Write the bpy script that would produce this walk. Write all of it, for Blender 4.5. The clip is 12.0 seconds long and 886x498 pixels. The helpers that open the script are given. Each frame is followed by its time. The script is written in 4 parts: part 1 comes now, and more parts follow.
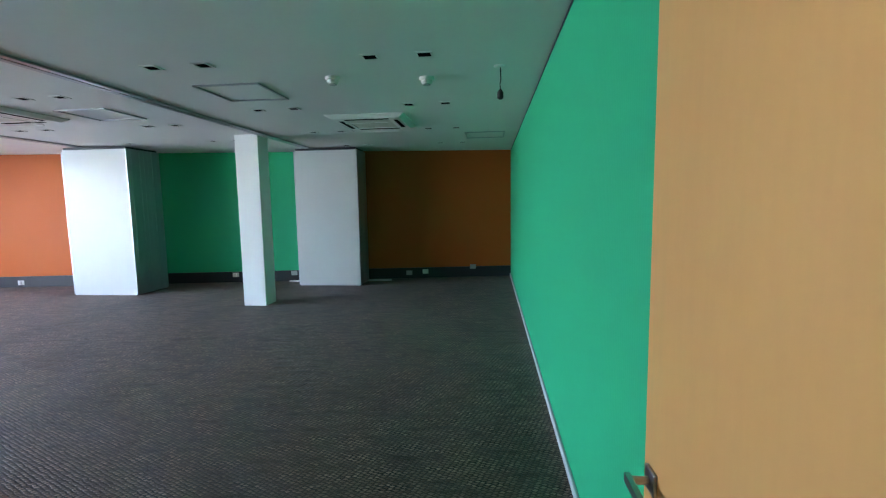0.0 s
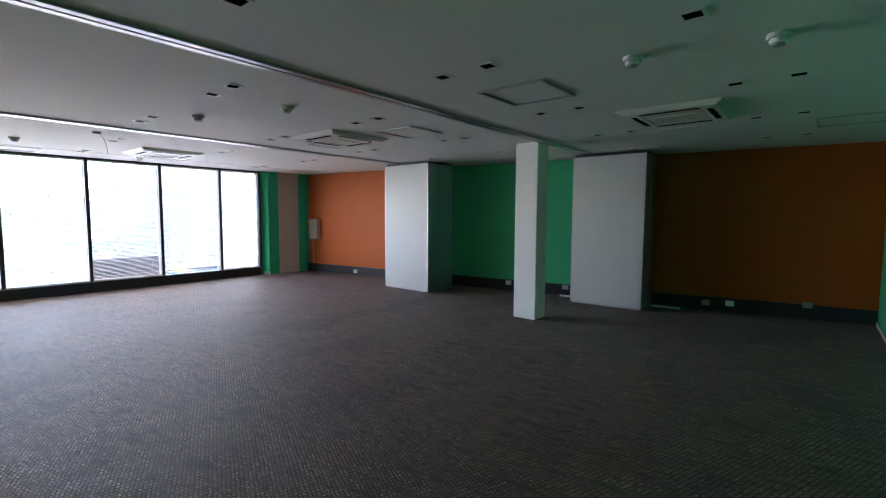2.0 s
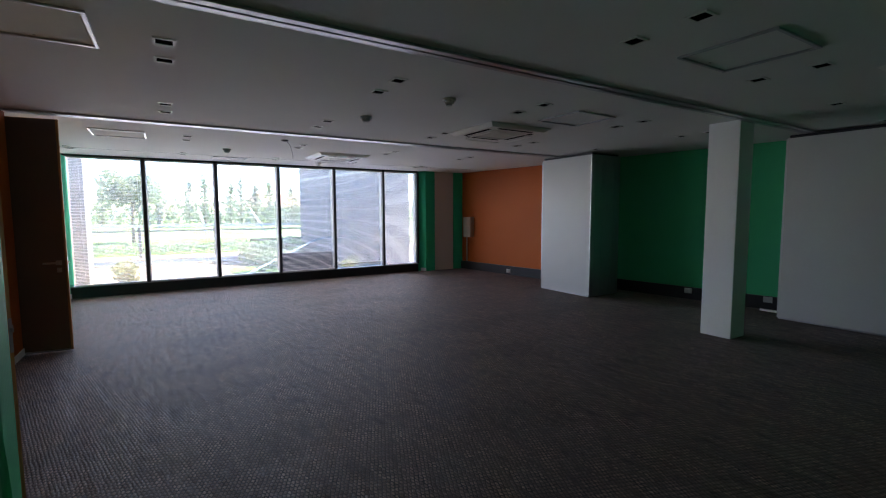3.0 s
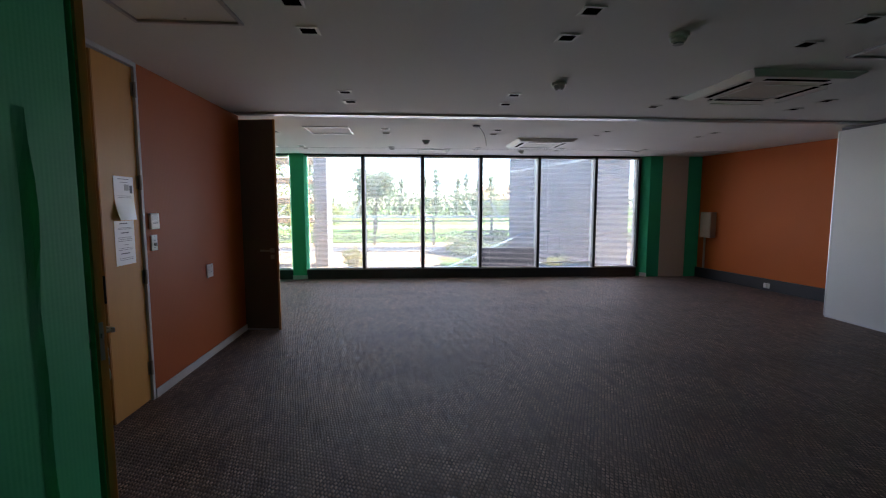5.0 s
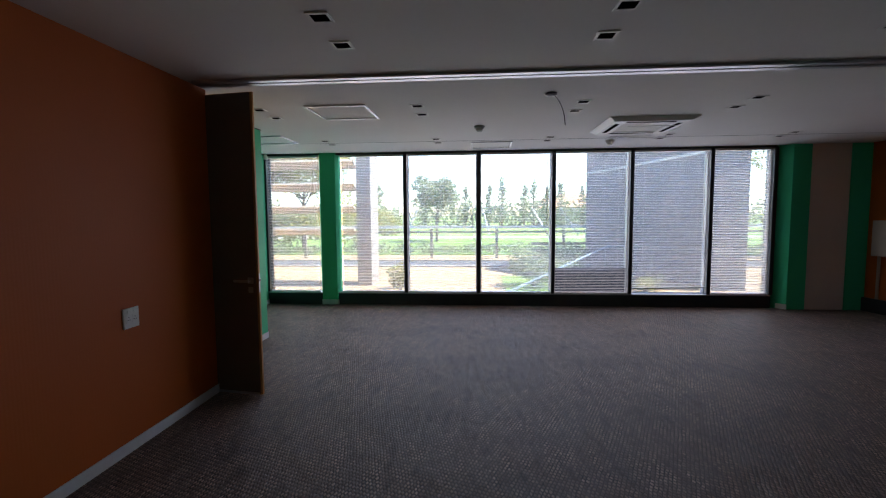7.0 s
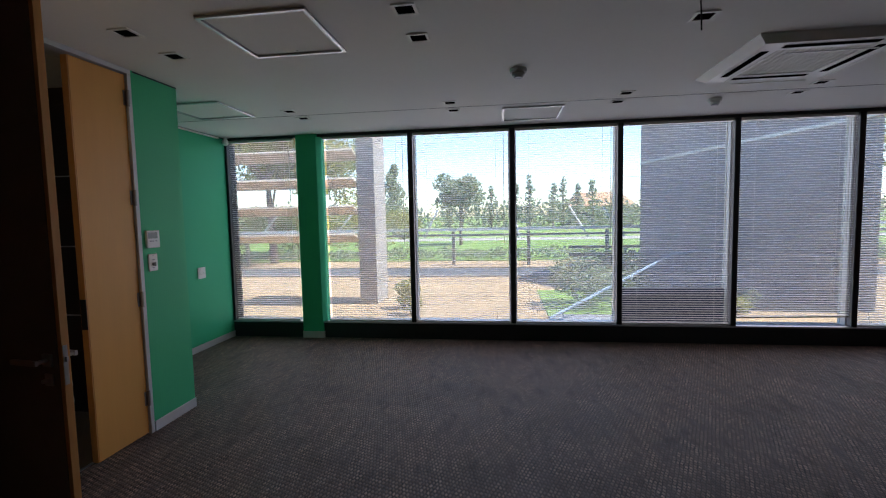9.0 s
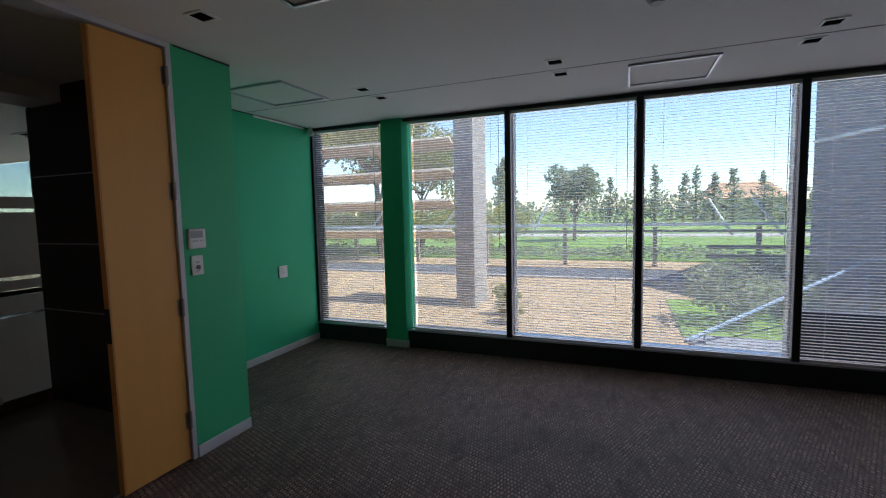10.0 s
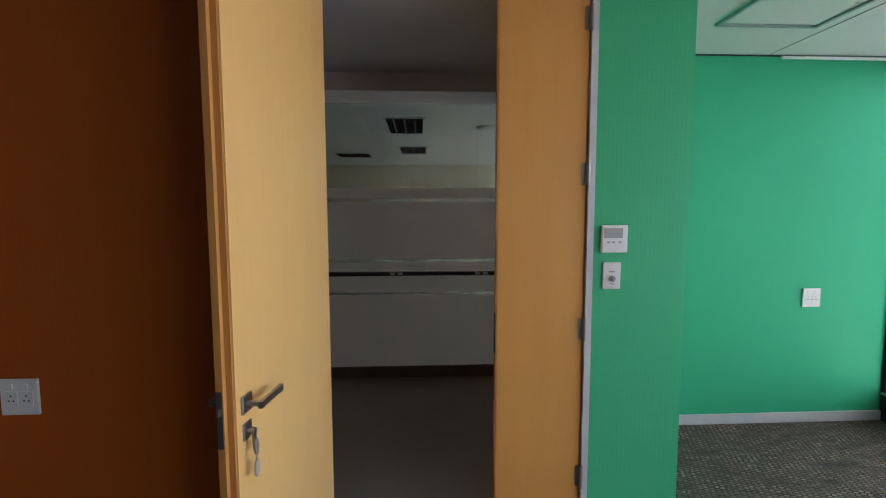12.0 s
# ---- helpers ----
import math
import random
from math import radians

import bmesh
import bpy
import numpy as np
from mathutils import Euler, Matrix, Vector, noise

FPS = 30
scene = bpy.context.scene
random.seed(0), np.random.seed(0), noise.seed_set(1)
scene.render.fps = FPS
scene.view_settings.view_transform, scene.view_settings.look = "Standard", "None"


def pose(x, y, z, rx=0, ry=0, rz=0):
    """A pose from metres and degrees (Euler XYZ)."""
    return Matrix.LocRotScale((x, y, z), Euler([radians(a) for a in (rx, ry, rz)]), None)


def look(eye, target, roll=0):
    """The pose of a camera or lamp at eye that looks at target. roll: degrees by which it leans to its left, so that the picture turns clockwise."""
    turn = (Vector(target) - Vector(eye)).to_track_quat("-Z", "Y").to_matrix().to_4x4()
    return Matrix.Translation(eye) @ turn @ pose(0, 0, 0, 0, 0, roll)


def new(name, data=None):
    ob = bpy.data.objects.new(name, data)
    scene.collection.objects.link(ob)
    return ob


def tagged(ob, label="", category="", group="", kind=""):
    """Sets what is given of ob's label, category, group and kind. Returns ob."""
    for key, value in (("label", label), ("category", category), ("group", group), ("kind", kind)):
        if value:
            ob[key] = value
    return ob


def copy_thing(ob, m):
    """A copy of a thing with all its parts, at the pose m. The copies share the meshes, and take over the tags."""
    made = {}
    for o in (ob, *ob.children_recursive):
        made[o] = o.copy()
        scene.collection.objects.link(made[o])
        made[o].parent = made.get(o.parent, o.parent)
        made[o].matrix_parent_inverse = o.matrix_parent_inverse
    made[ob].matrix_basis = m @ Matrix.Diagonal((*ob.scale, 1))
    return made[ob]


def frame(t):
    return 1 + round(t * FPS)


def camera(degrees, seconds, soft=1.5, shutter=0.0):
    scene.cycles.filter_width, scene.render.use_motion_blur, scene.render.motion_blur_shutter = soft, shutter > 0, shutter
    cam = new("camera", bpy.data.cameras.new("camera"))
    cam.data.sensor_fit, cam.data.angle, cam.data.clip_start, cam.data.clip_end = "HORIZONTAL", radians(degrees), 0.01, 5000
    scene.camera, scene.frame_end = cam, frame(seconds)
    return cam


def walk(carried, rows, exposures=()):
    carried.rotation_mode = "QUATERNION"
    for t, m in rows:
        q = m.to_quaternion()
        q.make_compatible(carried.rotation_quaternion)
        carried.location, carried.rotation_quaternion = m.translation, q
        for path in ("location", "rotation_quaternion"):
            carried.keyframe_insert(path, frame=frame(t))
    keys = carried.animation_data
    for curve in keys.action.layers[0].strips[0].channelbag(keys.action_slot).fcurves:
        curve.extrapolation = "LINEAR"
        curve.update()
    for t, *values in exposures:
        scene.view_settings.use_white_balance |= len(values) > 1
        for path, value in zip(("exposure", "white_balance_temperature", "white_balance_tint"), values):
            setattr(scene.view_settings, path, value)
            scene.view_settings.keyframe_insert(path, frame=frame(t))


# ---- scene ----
cam = camera(89.3, 12.0, soft=1.15)
PATH = [
    (0, (0.687, 0.626, 1.525), (0.482, 2.605, 1.321), -0.9),
    (0.5, (0.579, 0.876, 1.556), (0.336, 2.851, 1.353), -1.1),
    (1, (0.498, 1.055, 1.553), (0.074, 3.001, 1.372), -0.7),
    (1.5, (0.426, 1.207, 1.567), (-0.417, 3.014, 1.407), -0.1),
    (2, (0.392, 1.228, 1.539), (-0.883, 2.761, 1.385), 0.3),
    (2.5, (0.245, 1.256, 1.538), (-1.295, 2.521, 1.37), -0.1),
    (3, (-0.022, 1.4, 1.527), (-1.723, 2.441, 1.364), -0.2),
    (3.5, (-0.198, 1.56, 1.528), (-2.037, 2.327, 1.354), -0.5),
    (3.7, (-0.259, 1.639, 1.532), (-2.138, 2.297, 1.348), -0.5),
    (5.3, (-1.109, 2.151, 1.531), (-3.1, 2.203, 1.344), -0.1),
    (5.5, (-1.285, 2.225, 1.52), (-3.277, 2.226, 1.337), -0.3),
    (6, (-1.731, 2.282, 1.543), (-3.721, 2.193, 1.368), -0.3),
    (6.5, (-2.243, 2.278, 1.549), (-4.232, 2.133, 1.394), -0.6),
    (6.7, (-2.461, 2.263, 1.532), (-4.449, 2.115, 1.379), -0.5),
    (8.3, (-4.2, 2.31, 1.531), (-6.182, 2.095, 1.374), -0.3),
    (8.5, (-4.372, 2.262, 1.54), (-6.355, 2.058, 1.384), -0.7),
    (9, (-4.877, 2.167, 1.531), (-6.853, 1.896, 1.383), -1.2),
    (9.5, (-5.351, 2.166, 1.509), (-7.293, 1.713, 1.355), -1.5),
    (10, (-5.774, 2.145, 1.536), (-7.621, 1.397, 1.373), -1.3),
    (10.5, (-6.193, 2.007, 1.52), (-7.84, 0.885, 1.35), -0.8),
    (11, (-6.554, 1.892, 1.51), (-7.88, 0.404, 1.338), -0.4),
    (11.5, (-6.841, 1.756, 1.537), (-7.627, -0.076, 1.374), -0.3),
    (11.7, (-6.903, 1.695, 1.535), (-7.457, -0.22, 1.365), -0.1),
    (12, (-6.95, 1.63, 1.536), (-7.047, -0.361, 1.365), -0.1),
]
walk(cam, [(t, look(eye, target, roll)) for t, eye, target, roll in PATH],
     exposures=[(0.0, 7.0, 5800, 23), (0.5, 6.95, 5600, 20), (1.0, 6.75, 5350, 20), (1.5, 6.7, 5800, 23), (2.0, 5.9, 6400, 28), (2.5, 4.81, 6400, 30), (3.7, 4.61, 6400, 30), (5.3, 4.32, 6600, 30), (6.7, 4.07, 6550, 30), (8.5, 3.66, 6470, 30), (9.5, 3.18, 6420, 30), (10.5, 3.07, 6300, 27), (11.0, 3.35, 6400, 27), (11.5, 4.3, 6700, 27), (12.0, 4.85, 6550, 27)])

# ---- world and sun ----
world = bpy.data.worlds.new("sky")
scene.world = world
world.use_nodes = True
wn = world.node_tree.nodes
sky = wn.new("ShaderNodeTexSky")
sky.sky_type = "NISHITA"
sky.sun_disc = False
sky.dust_density, sky.air_density, sky.ozone_density = 0.0, 1.0, 2.0
sky.sun_elevation = radians(57)
sky.sun_rotation = radians(2)
wn["Background"].inputs["Strength"].default_value = 0.085
world.node_tree.links.new(sky.outputs["Color"], wn["Background"].inputs["Color"])
sun_data = bpy.data.lights.new("sun", "SUN")
sun_data.energy, sun_data.angle, sun_data.color = 3.2, radians(0.5), (1.0, 0.95, 0.87)
sun = new("sun", sun_data)
sun.matrix_world = look((0.6, 15.5, 25.2), (0, 0, 0))
# daylight of sky and ground that comes in through the long window
day_data = bpy.data.lights.new("window_daylight", "AREA")
day_data.shape, day_data.size, day_data.size_y = "RECTANGLE", 8.2, 2.3
day_data.energy, day_data.color = 6.5, (0.84, 0.93, 1.0)
day = new("window_daylight", day_data)
day.matrix_world = look((-10.368, 2.77, 1.37), (-5.27, 2.77, 1.37))
back_data = bpy.data.lights.new("back_room_daylight", "AREA")
back_data.shape, back_data.size, back_data.size_y = "RECTANGLE", 7.3, 2.3
back_data.energy, back_data.color = 3.2, (0.9, 0.95, 1.0)
back = new("back_room_daylight", back_data)
back.matrix_world = look((-10.34, -5.3, 1.38), (-5, -5.3, 1.38))

# ---- materials ----
MATS = {}


def mat(name, color, rough=0.6, metal=0.0, grain=0.12, scale=40.0, big=0.1, bigscale=1.2, bump=0.0, bumpscale=200.0, stretch=(1, 1, 1), spec=0.4, tint=None, vary=0.0):
    """A paint-like surface with fine grain, large soft unevenness and a little relief, in object space."""
    m = bpy.data.materials.new(name)
    m.use_nodes = True
    nt = m.node_tree
    n, l = nt.nodes, nt.links
    b = n["Principled BSDF"]
    b.inputs["Roughness"].default_value, b.inputs["Metallic"].default_value = rough, metal
    b.inputs["Specular IOR Level"].default_value = spec
    tc = n.new("ShaderNodeNewGeometry")
    mp = n.new("ShaderNodeMapping")
    mp.inputs["Scale"].default_value = stretch
    l.new(tc.outputs["Position"], mp.inputs["Vector"])
    fine, wide = n.new("ShaderNodeTexNoise"), n.new("ShaderNodeTexNoise")
    fine.inputs["Scale"].default_value, wide.inputs["Scale"].default_value = scale, bigscale
    fine.inputs["Detail"].default_value, wide.inputs["Detail"].default_value = 4, 3
    l.new(mp.outputs["Vector"], fine.inputs["Vector"])
    l.new(mp.outputs["Vector"], wide.inputs["Vector"])
    add = n.new("ShaderNodeMath")
    add.operation = "MULTIPLY_ADD"
    add.inputs[1].default_value, add.inputs[2].default_value = grain, 1 - grain / 2
    l.new(fine.outputs["Fac"], add.inputs[0])
    add2 = n.new("ShaderNodeMath")
    add2.operation = "MULTIPLY_ADD"
    add2.inputs[1].default_value, add2.inputs[2].default_value = big, 1 - big / 2
    l.new(wide.outputs["Fac"], add2.inputs[0])
    mul = n.new("ShaderNodeMath")
    mul.operation = "MULTIPLY"
    l.new(add.outputs[0], mul.inputs[0])
    l.new(add2.outputs[0], mul.inputs[1])
    value = mul
    if vary:
        info = n.new("ShaderNodeObjectInfo")
        va = n.new("ShaderNodeMath")
        va.operation = "MULTIPLY_ADD"
        va.inputs[1].default_value, va.inputs[2].default_value = vary, 1 - vary / 2
        l.new(info.outputs["Random"], va.inputs[0])
        value = n.new("ShaderNodeMath")
        value.operation = "MULTIPLY"
        l.new(mul.outputs[0], value.inputs[0])
        l.new(va.outputs[0], value.inputs[1])
    mix = n.new("ShaderNodeMix")
    mix.data_type = "RGBA"
    mix.blend_type = "MULTIPLY"
    mix.inputs[0].default_value = 1.0
    mix.inputs[6].default_value = (*color, 1)
    l.new(value.outputs[0], mix.inputs[7])
    out = mix.outputs[2]
    if tint:
        mt = n.new("ShaderNodeMix")
        mt.data_type = "RGBA"
        ramp = n.new("ShaderNodeValToRGB")
        ramp.color_ramp.elements[0].position, ramp.color_ramp.elements[1].position = 0.42, 0.62
        l.new(wide.outputs["Fac"], ramp.inputs[0])
        l.new(ramp.outputs["Color"], mt.inputs[0])
        l.new(out, mt.inputs[6])
        mt.inputs[7].default_value = (*tint, 1)
        out = mt.outputs[2]
    l.new(out, b.inputs["Base Color"])
    if bump:
        bt = n.new("ShaderNodeTexNoise")
        bt.inputs["Scale"].default_value = bumpscale
        bt.inputs["Detail"].default_value = 2
        l.new(mp.outputs["Vector"], bt.inputs["Vector"])
        bn = n.new("ShaderNodeBump")
        bn.inputs["Strength"].default_value, bn.inputs["Distance"].default_value = bump, 0.004
        l.new(bt.outputs["Fac"], bn.inputs["Height"])
        l.new(bn.outputs["Normal"], b.inputs["Normal"])
    MATS[name] = m
    return m


def wallpaper(name, color, rough=0.55):
    """Painted vinyl wall covering embossed with a small grid of dimples."""
    m = mat(name, color, rough, grain=0.08, scale=60, big=0.12, bigscale=0.9, spec=0.2)
    n, l = m.node_tree.nodes, m.node_tree.links
    geo = n.new("ShaderNodeNewGeometry")
    sep = n.new("ShaderNodeSeparateXYZ")
    l.new(geo.outputs["Position"], sep.inputs[0])
    run = n.new("ShaderNodeMath")
    run.operation = "ADD"
    l.new(sep.outputs["X"], run.inputs[0])
    l.new(sep.outputs["Y"], run.inputs[1])
    waves = []
    for src in (run.outputs[0], sep.outputs["Z"]):
        k = n.new("ShaderNodeMath")
        k.operation = "MULTIPLY"
        k.inputs[1].default_value = 2 * math.pi / 0.021
        l.new(src, k.inputs[0])
        s = n.new("ShaderNodeMath")
        s.operation = "SINE"
        l.new(k.outputs[0], s.inputs[0])
        waves.append(s)
    hi = n.new("ShaderNodeMath")
    hi.operation = "MULTIPLY_ADD"
    hi.inputs[1].default_value = 0.35
    l.new(waves[1].outputs[0], hi.inputs[0])
    l.new(waves[0].outputs[0], hi.inputs[2])
    bn = n.new("ShaderNodeBump")
    bn.inputs["Strength"].default_value, bn.inputs["Distance"].default_value = 0.08, 0.0014
    l.new(hi.outputs[0], bn.inputs["Height"])
    l.new(bn.outputs["Normal"], n["Principled BSDF"].inputs["Normal"])
    return m


def carpet_mat():
    """Dark brown loop carpet: diagonal rows of loops, with worn and dusty patches."""
    m = mat("carpet", (0.37, 0.242, 0.188), 0.64, grain=0.7, scale=60, big=0.95, bigscale=1.7, stretch=(1, 0.55, 1), spec=0.42, tint=(0.25, 0.163, 0.126))
    n, l = m.node_tree.nodes, m.node_tree.links
    geo = n.new("ShaderNodeNewGeometry")
    mp = n.new("ShaderNodeMapping")
    mp.inputs["Rotation"].default_value = (0, 0, radians(38))
    mp.inputs["Scale"].default_value = (1 / 0.036, 1 / 0.020, 1)
    jig = n.new("ShaderNodeTexNoise")
    jig.inputs["Scale"].default_value = 22
    jig.inputs["Detail"].default_value = 2
    l.new(geo.outputs["Position"], jig.inputs["Vector"])
    sh = n.new("ShaderNodeVectorMath")
    sh.operation = "MULTIPLY_ADD"
    sh.inputs[1].default_value = (0.02, 0.02, 0)
    l.new(jig.outputs["Color"], sh.inputs[0])
    l.new(geo.outputs["Position"], sh.inputs[2])
    l.new(sh.outputs[0], mp.inputs["Vector"])
    br = n.new("ShaderNodeTexBrick")
    br.inputs["Scale"].default_value = 1.0
    br.inputs["Brick Width"].default_value, br.inputs["Row Height"].default_value = 1.0, 1.0
    br.inputs["Mortar Size"].default_value, br.inputs["Mortar Smooth"].default_value = 0.24, 0.5
    br.inputs["Color1"].default_value, br.inputs["Color2"].default_value = (1, 1, 1, 1), (0.3, 0.27, 0.26, 1)
    br.inputs["Mortar"].default_value = (0.03, 0.03, 0.03, 1)
    l.new(mp.outputs["Vector"], br.inputs["Vector"])
    b = n["Principled BSDF"]
    old = b.inputs["Base Color"].links[0].from_socket
    mx = n.new("ShaderNodeMix")
    mx.data_type = "RGBA"
    mx.blend_type = "MULTIPLY"
    l.new(br.outputs["Color"], mx.inputs[7])
    l.new(old, mx.inputs[6])
    # trodden streaks in the pile
    tread, lean, span = n.new("ShaderNodeTexNoise"), n.new("ShaderNodeMapping"), n.new("ShaderNodeMapRange")
    lean.inputs["Rotation"].default_value, lean.inputs["Scale"].default_value = (0, 0, radians(-38)), (1, 3.4, 1)
    tread.inputs["Scale"].default_value, tread.inputs["Detail"].default_value, tread.inputs["Roughness"].default_value = 3.2, 5, 0.7
    span.inputs["From Min"].default_value, span.inputs["From Max"].default_value = 0.36, 0.64
    span.inputs["To Min"].default_value, span.inputs["To Max"].default_value = 0.34, 1.6
    l.new(geo.outputs["Position"], lean.inputs["Vector"])
    l.new(lean.outputs["Vector"], tread.inputs["Vector"])
    l.new(tread.outputs["Fac"], span.inputs["Value"])
    fade = n.new("ShaderNodeMapRange")
    fade.inputs["From Min"].default_value, fade.inputs["From Max"].default_value = 0.38, 0.62
    fade.inputs["To Min"].default_value, fade.inputs["To Max"].default_value = 0.6, 1.0
    l.new(tread.outputs["Fac"], fade.inputs["Value"])
    l.new(fade.outputs["Result"], mx.inputs[0])
    worn = n.new("ShaderNodeVectorMath")
    worn.operation = "SCALE"
    l.new(mx.outputs[2], worn.inputs[0])
    l.new(span.outputs["Result"], worn.inputs["Scale"])
    l.new(worn.outputs["Vector"], b.inputs["Base Color"])
    bn = n.new("ShaderNodeBump")
    bn.inputs["Strength"].default_value, bn.inputs["Distance"].default_value = 1.0, 0.012
    l.new(br.outputs["Color"], bn.inputs["Height"])
    rum = n.new("ShaderNodeTexNoise")
    rum.inputs["Scale"].default_value, rum.inputs["Detail"].default_value = 5.0, 3
    stretch = n.new("ShaderNodeMapping")
    stretch.inputs["Rotation"].default_value, stretch.inputs["Scale"].default_value = (0, 0, radians(-35)), (1, 2.6, 1)
    l.new(geo.outputs["Position"], stretch.inputs["Vector"])
    l.new(stretch.outputs["Vector"], rum.inputs["Vector"])
    bn2 = n.new("ShaderNodeBump")
    bn2.inputs["Strength"].default_value, bn2.inputs["Distance"].default_value = 0.35, 0.06
    l.new(rum.outputs["Fac"], bn2.inputs["Height"])
    l.new(bn2.outputs["Normal"], bn.inputs["Normal"])
    l.new(bn.outputs["Normal"], b.inputs["Normal"])
    b.inputs["Sheen Weight"].default_value = 0.08
    b.inputs["Sheen Roughness"].default_value = 0.3
    return m


def glass_mat(name, low, high):
    """A pane: straight-through, with a mirror gloss by Fresnel and a thin uneven haze imitating glare."""
    m = bpy.data.materials.new(name)
    m.use_nodes = True
    n, l = m.node_tree.nodes, m.node_tree.links
    n.remove(n["Principled BSDF"])
    clear, gloss = n.new("ShaderNodeBsdfTransparent"), n.new("ShaderNodeBsdfGlossy")
    mix, edge = n.new("ShaderNodeMixShader"), n.new("ShaderNodeLayerWeight")
    clear.inputs["Color"].default_value = (0.54, 0.605, 0.59, 1)
    gloss.inputs["Roughness"].default_value = 0.0
    edge.inputs["Blend"].default_value = 0.5
    power, lift = n.new("ShaderNodeMath"), n.new("ShaderNodeMath")
    power.operation, lift.operation = "POWER", "MULTIPLY_ADD"
    power.inputs[1].default_value, lift.inputs[1].default_value, lift.inputs[2].default_value = 5.0, 0.95, 0.04
    l.new(edge.outputs["Facing"], power.inputs[0])
    l.new(power.outputs[0], lift.inputs[0])
    l.new(lift.outputs[0], mix.inputs[0])
    l.new(clear.outputs[0], mix.inputs[1])
    l.new(gloss.outputs[0], mix.inputs[2])
    # Haze added to the pane: a translucent veil in place of glare.
    haze, veil, patch = n.new("ShaderNodeBsdfTranslucent"), n.new("ShaderNodeMixShader"), n.new("ShaderNodeTexNoise")
    span = n.new("ShaderNodeMapRange")
    haze.inputs["Color"].default_value = (0.9, 0.9, 0.88, 1)
    patch.inputs["Scale"].default_value, patch.inputs["Detail"].default_value = 1.6, 4
    span.inputs["To Min"].default_value, span.inputs["To Max"].default_value = low, high
    geo = n.new("ShaderNodeNewGeometry")
    l.new(geo.outputs["Position"], patch.inputs["Vector"])
    l.new(patch.outputs["Fac"], span.inputs["Value"])
    l.new(span.outputs["Result"], veil.inputs[0])
    l.new(mix.outputs[0], veil.inputs[1])
    l.new(haze.outputs[0], veil.inputs[2])
    l.new(veil.outputs[0], n["Material Output"].inputs["Surface"])
    MATS[name] = m
    return m


def film_mat(name, color):
    """Frosted film: lets light through scattered."""
    m = bpy.data.materials.new(name)
    m.use_nodes = True
    n, l = m.node_tree.nodes, m.node_tree.links
    b = n["Principled BSDF"]
    b.inputs["Base Color"].default_value = (*color, 1)
    b.inputs["Roughness"].default_value = 0.35
    thru = n.new("ShaderNodeBsdfTranslucent")
    thru.inputs["Color"].default_value = (*color, 1)
    mix = n.new("ShaderNodeMixShader")
    mix.inputs[0].default_value = 0.55
    l.new(b.outputs[0], mix.inputs[1])
    l.new(thru.outputs[0], mix.inputs[2])
    l.new(mix.outputs[0], n["Material Output"].inputs["Surface"])
    MATS[name] = m
    return m


GREEN = wallpaper("green_wallcovering", (0.032, 0.45, 0.21))
ORANGE = wallpaper("orange_wallcovering", (0.44, 0.095, 0.012))
GREENPAINT = mat("green_wall_paint", (0.015, 0.44, 0.225), 0.6, spec=0.15, grain=0.05, scale=60, big=0.12, bigscale=0.9, bump=0.05)
CARPET = carpet_mat()
PLASTER = mat("ceiling_paint", (0.74, 0.735, 0.72), 0.85, grain=0.05, scale=30, big=0.12, bigscale=0.8, bump=0.1, bumpscale=150)
WHITE = mat("white_paint", (0.84, 0.84, 0.82), 0.5, grain=0.05, big=0.06, bump=0.05)
PANEL = mat("white_partition_panel", (0.52, 0.53, 0.525), 0.4, grain=0.06, big=0.08, bigscale=2)
CHARCOAL = mat("charcoal_paint", (0.02, 0.022, 0.028), 0.45, grain=0.2)
SKIRT = mat("pale_grey_skirting", (0.55, 0.56, 0.58), 0.5, grain=0.1, big=0.25, bigscale=5)
WOOD = mat("beech_veneer", (0.74, 0.44, 0.16), 0.45, spec=0.25, grain=0.08, scale=9, big=0.1, bigscale=1.4, stretch=(9, 9, 0.7))
WARMWOOD = mat("orange_beech_veneer", (0.68, 0.33, 0.085), 0.45, spec=0.25, grain=0.08, scale=9, big=0.1, bigscale=1.4, stretch=(9, 9, 0.7))
MIDWOOD = mat("honey_beech_veneer", (0.70, 0.375, 0.125), 0.45, spec=0.25, grain=0.08, scale=9, big=0.14, bigscale=0.6, stretch=(5, 5, 0.9))
EDGE = mat("beech_lipping", (0.56, 0.25, 0.065), 0.45, grain=0.25, scale=12, stretch=(9, 9, 0.7))
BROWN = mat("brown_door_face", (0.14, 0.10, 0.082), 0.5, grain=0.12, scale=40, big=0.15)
BEIGE = mat("beige_panel", (0.55, 0.49, 0.43), 0.6, grain=0.08, big=0.1, bump=0.1)
ALU = mat("aluminium", (0.5, 0.51, 0.54), 0.4, 1.0, grain=0.06)
DARKALU = mat("dark_window_frame", (0.03, 0.032, 0.036), 0.4, 0.3, grain=0.1)
FRAME = mat("pale_frame_paint", (0.62, 0.63, 0.65), 0.4, grain=0.06)
STEEL = mat("brushed_steel", (0.42, 0.42, 0.43), 0.3, 1.0, grain=0.1, scale=80)
BLACK = mat("black_plastic", (0.012, 0.012, 0.013), 0.5, grain=0.1)
PLASTIC = mat("white_plastic", (0.74, 0.74, 0.71), 0.4, grain=0.03, big=0.05)
GREYPLASTIC = mat("grey_plastic", (0.34, 0.36, 0.36), 0.4, grain=0.05)
SLAT = mat("pale_blind_slat", (0.74, 0.72, 0.69), 0.4, grain=0.03, big=0.05, vary=0.08)
PAPER = mat("paper", (0.82, 0.84, 0.86), 0.22, grain=0.03)
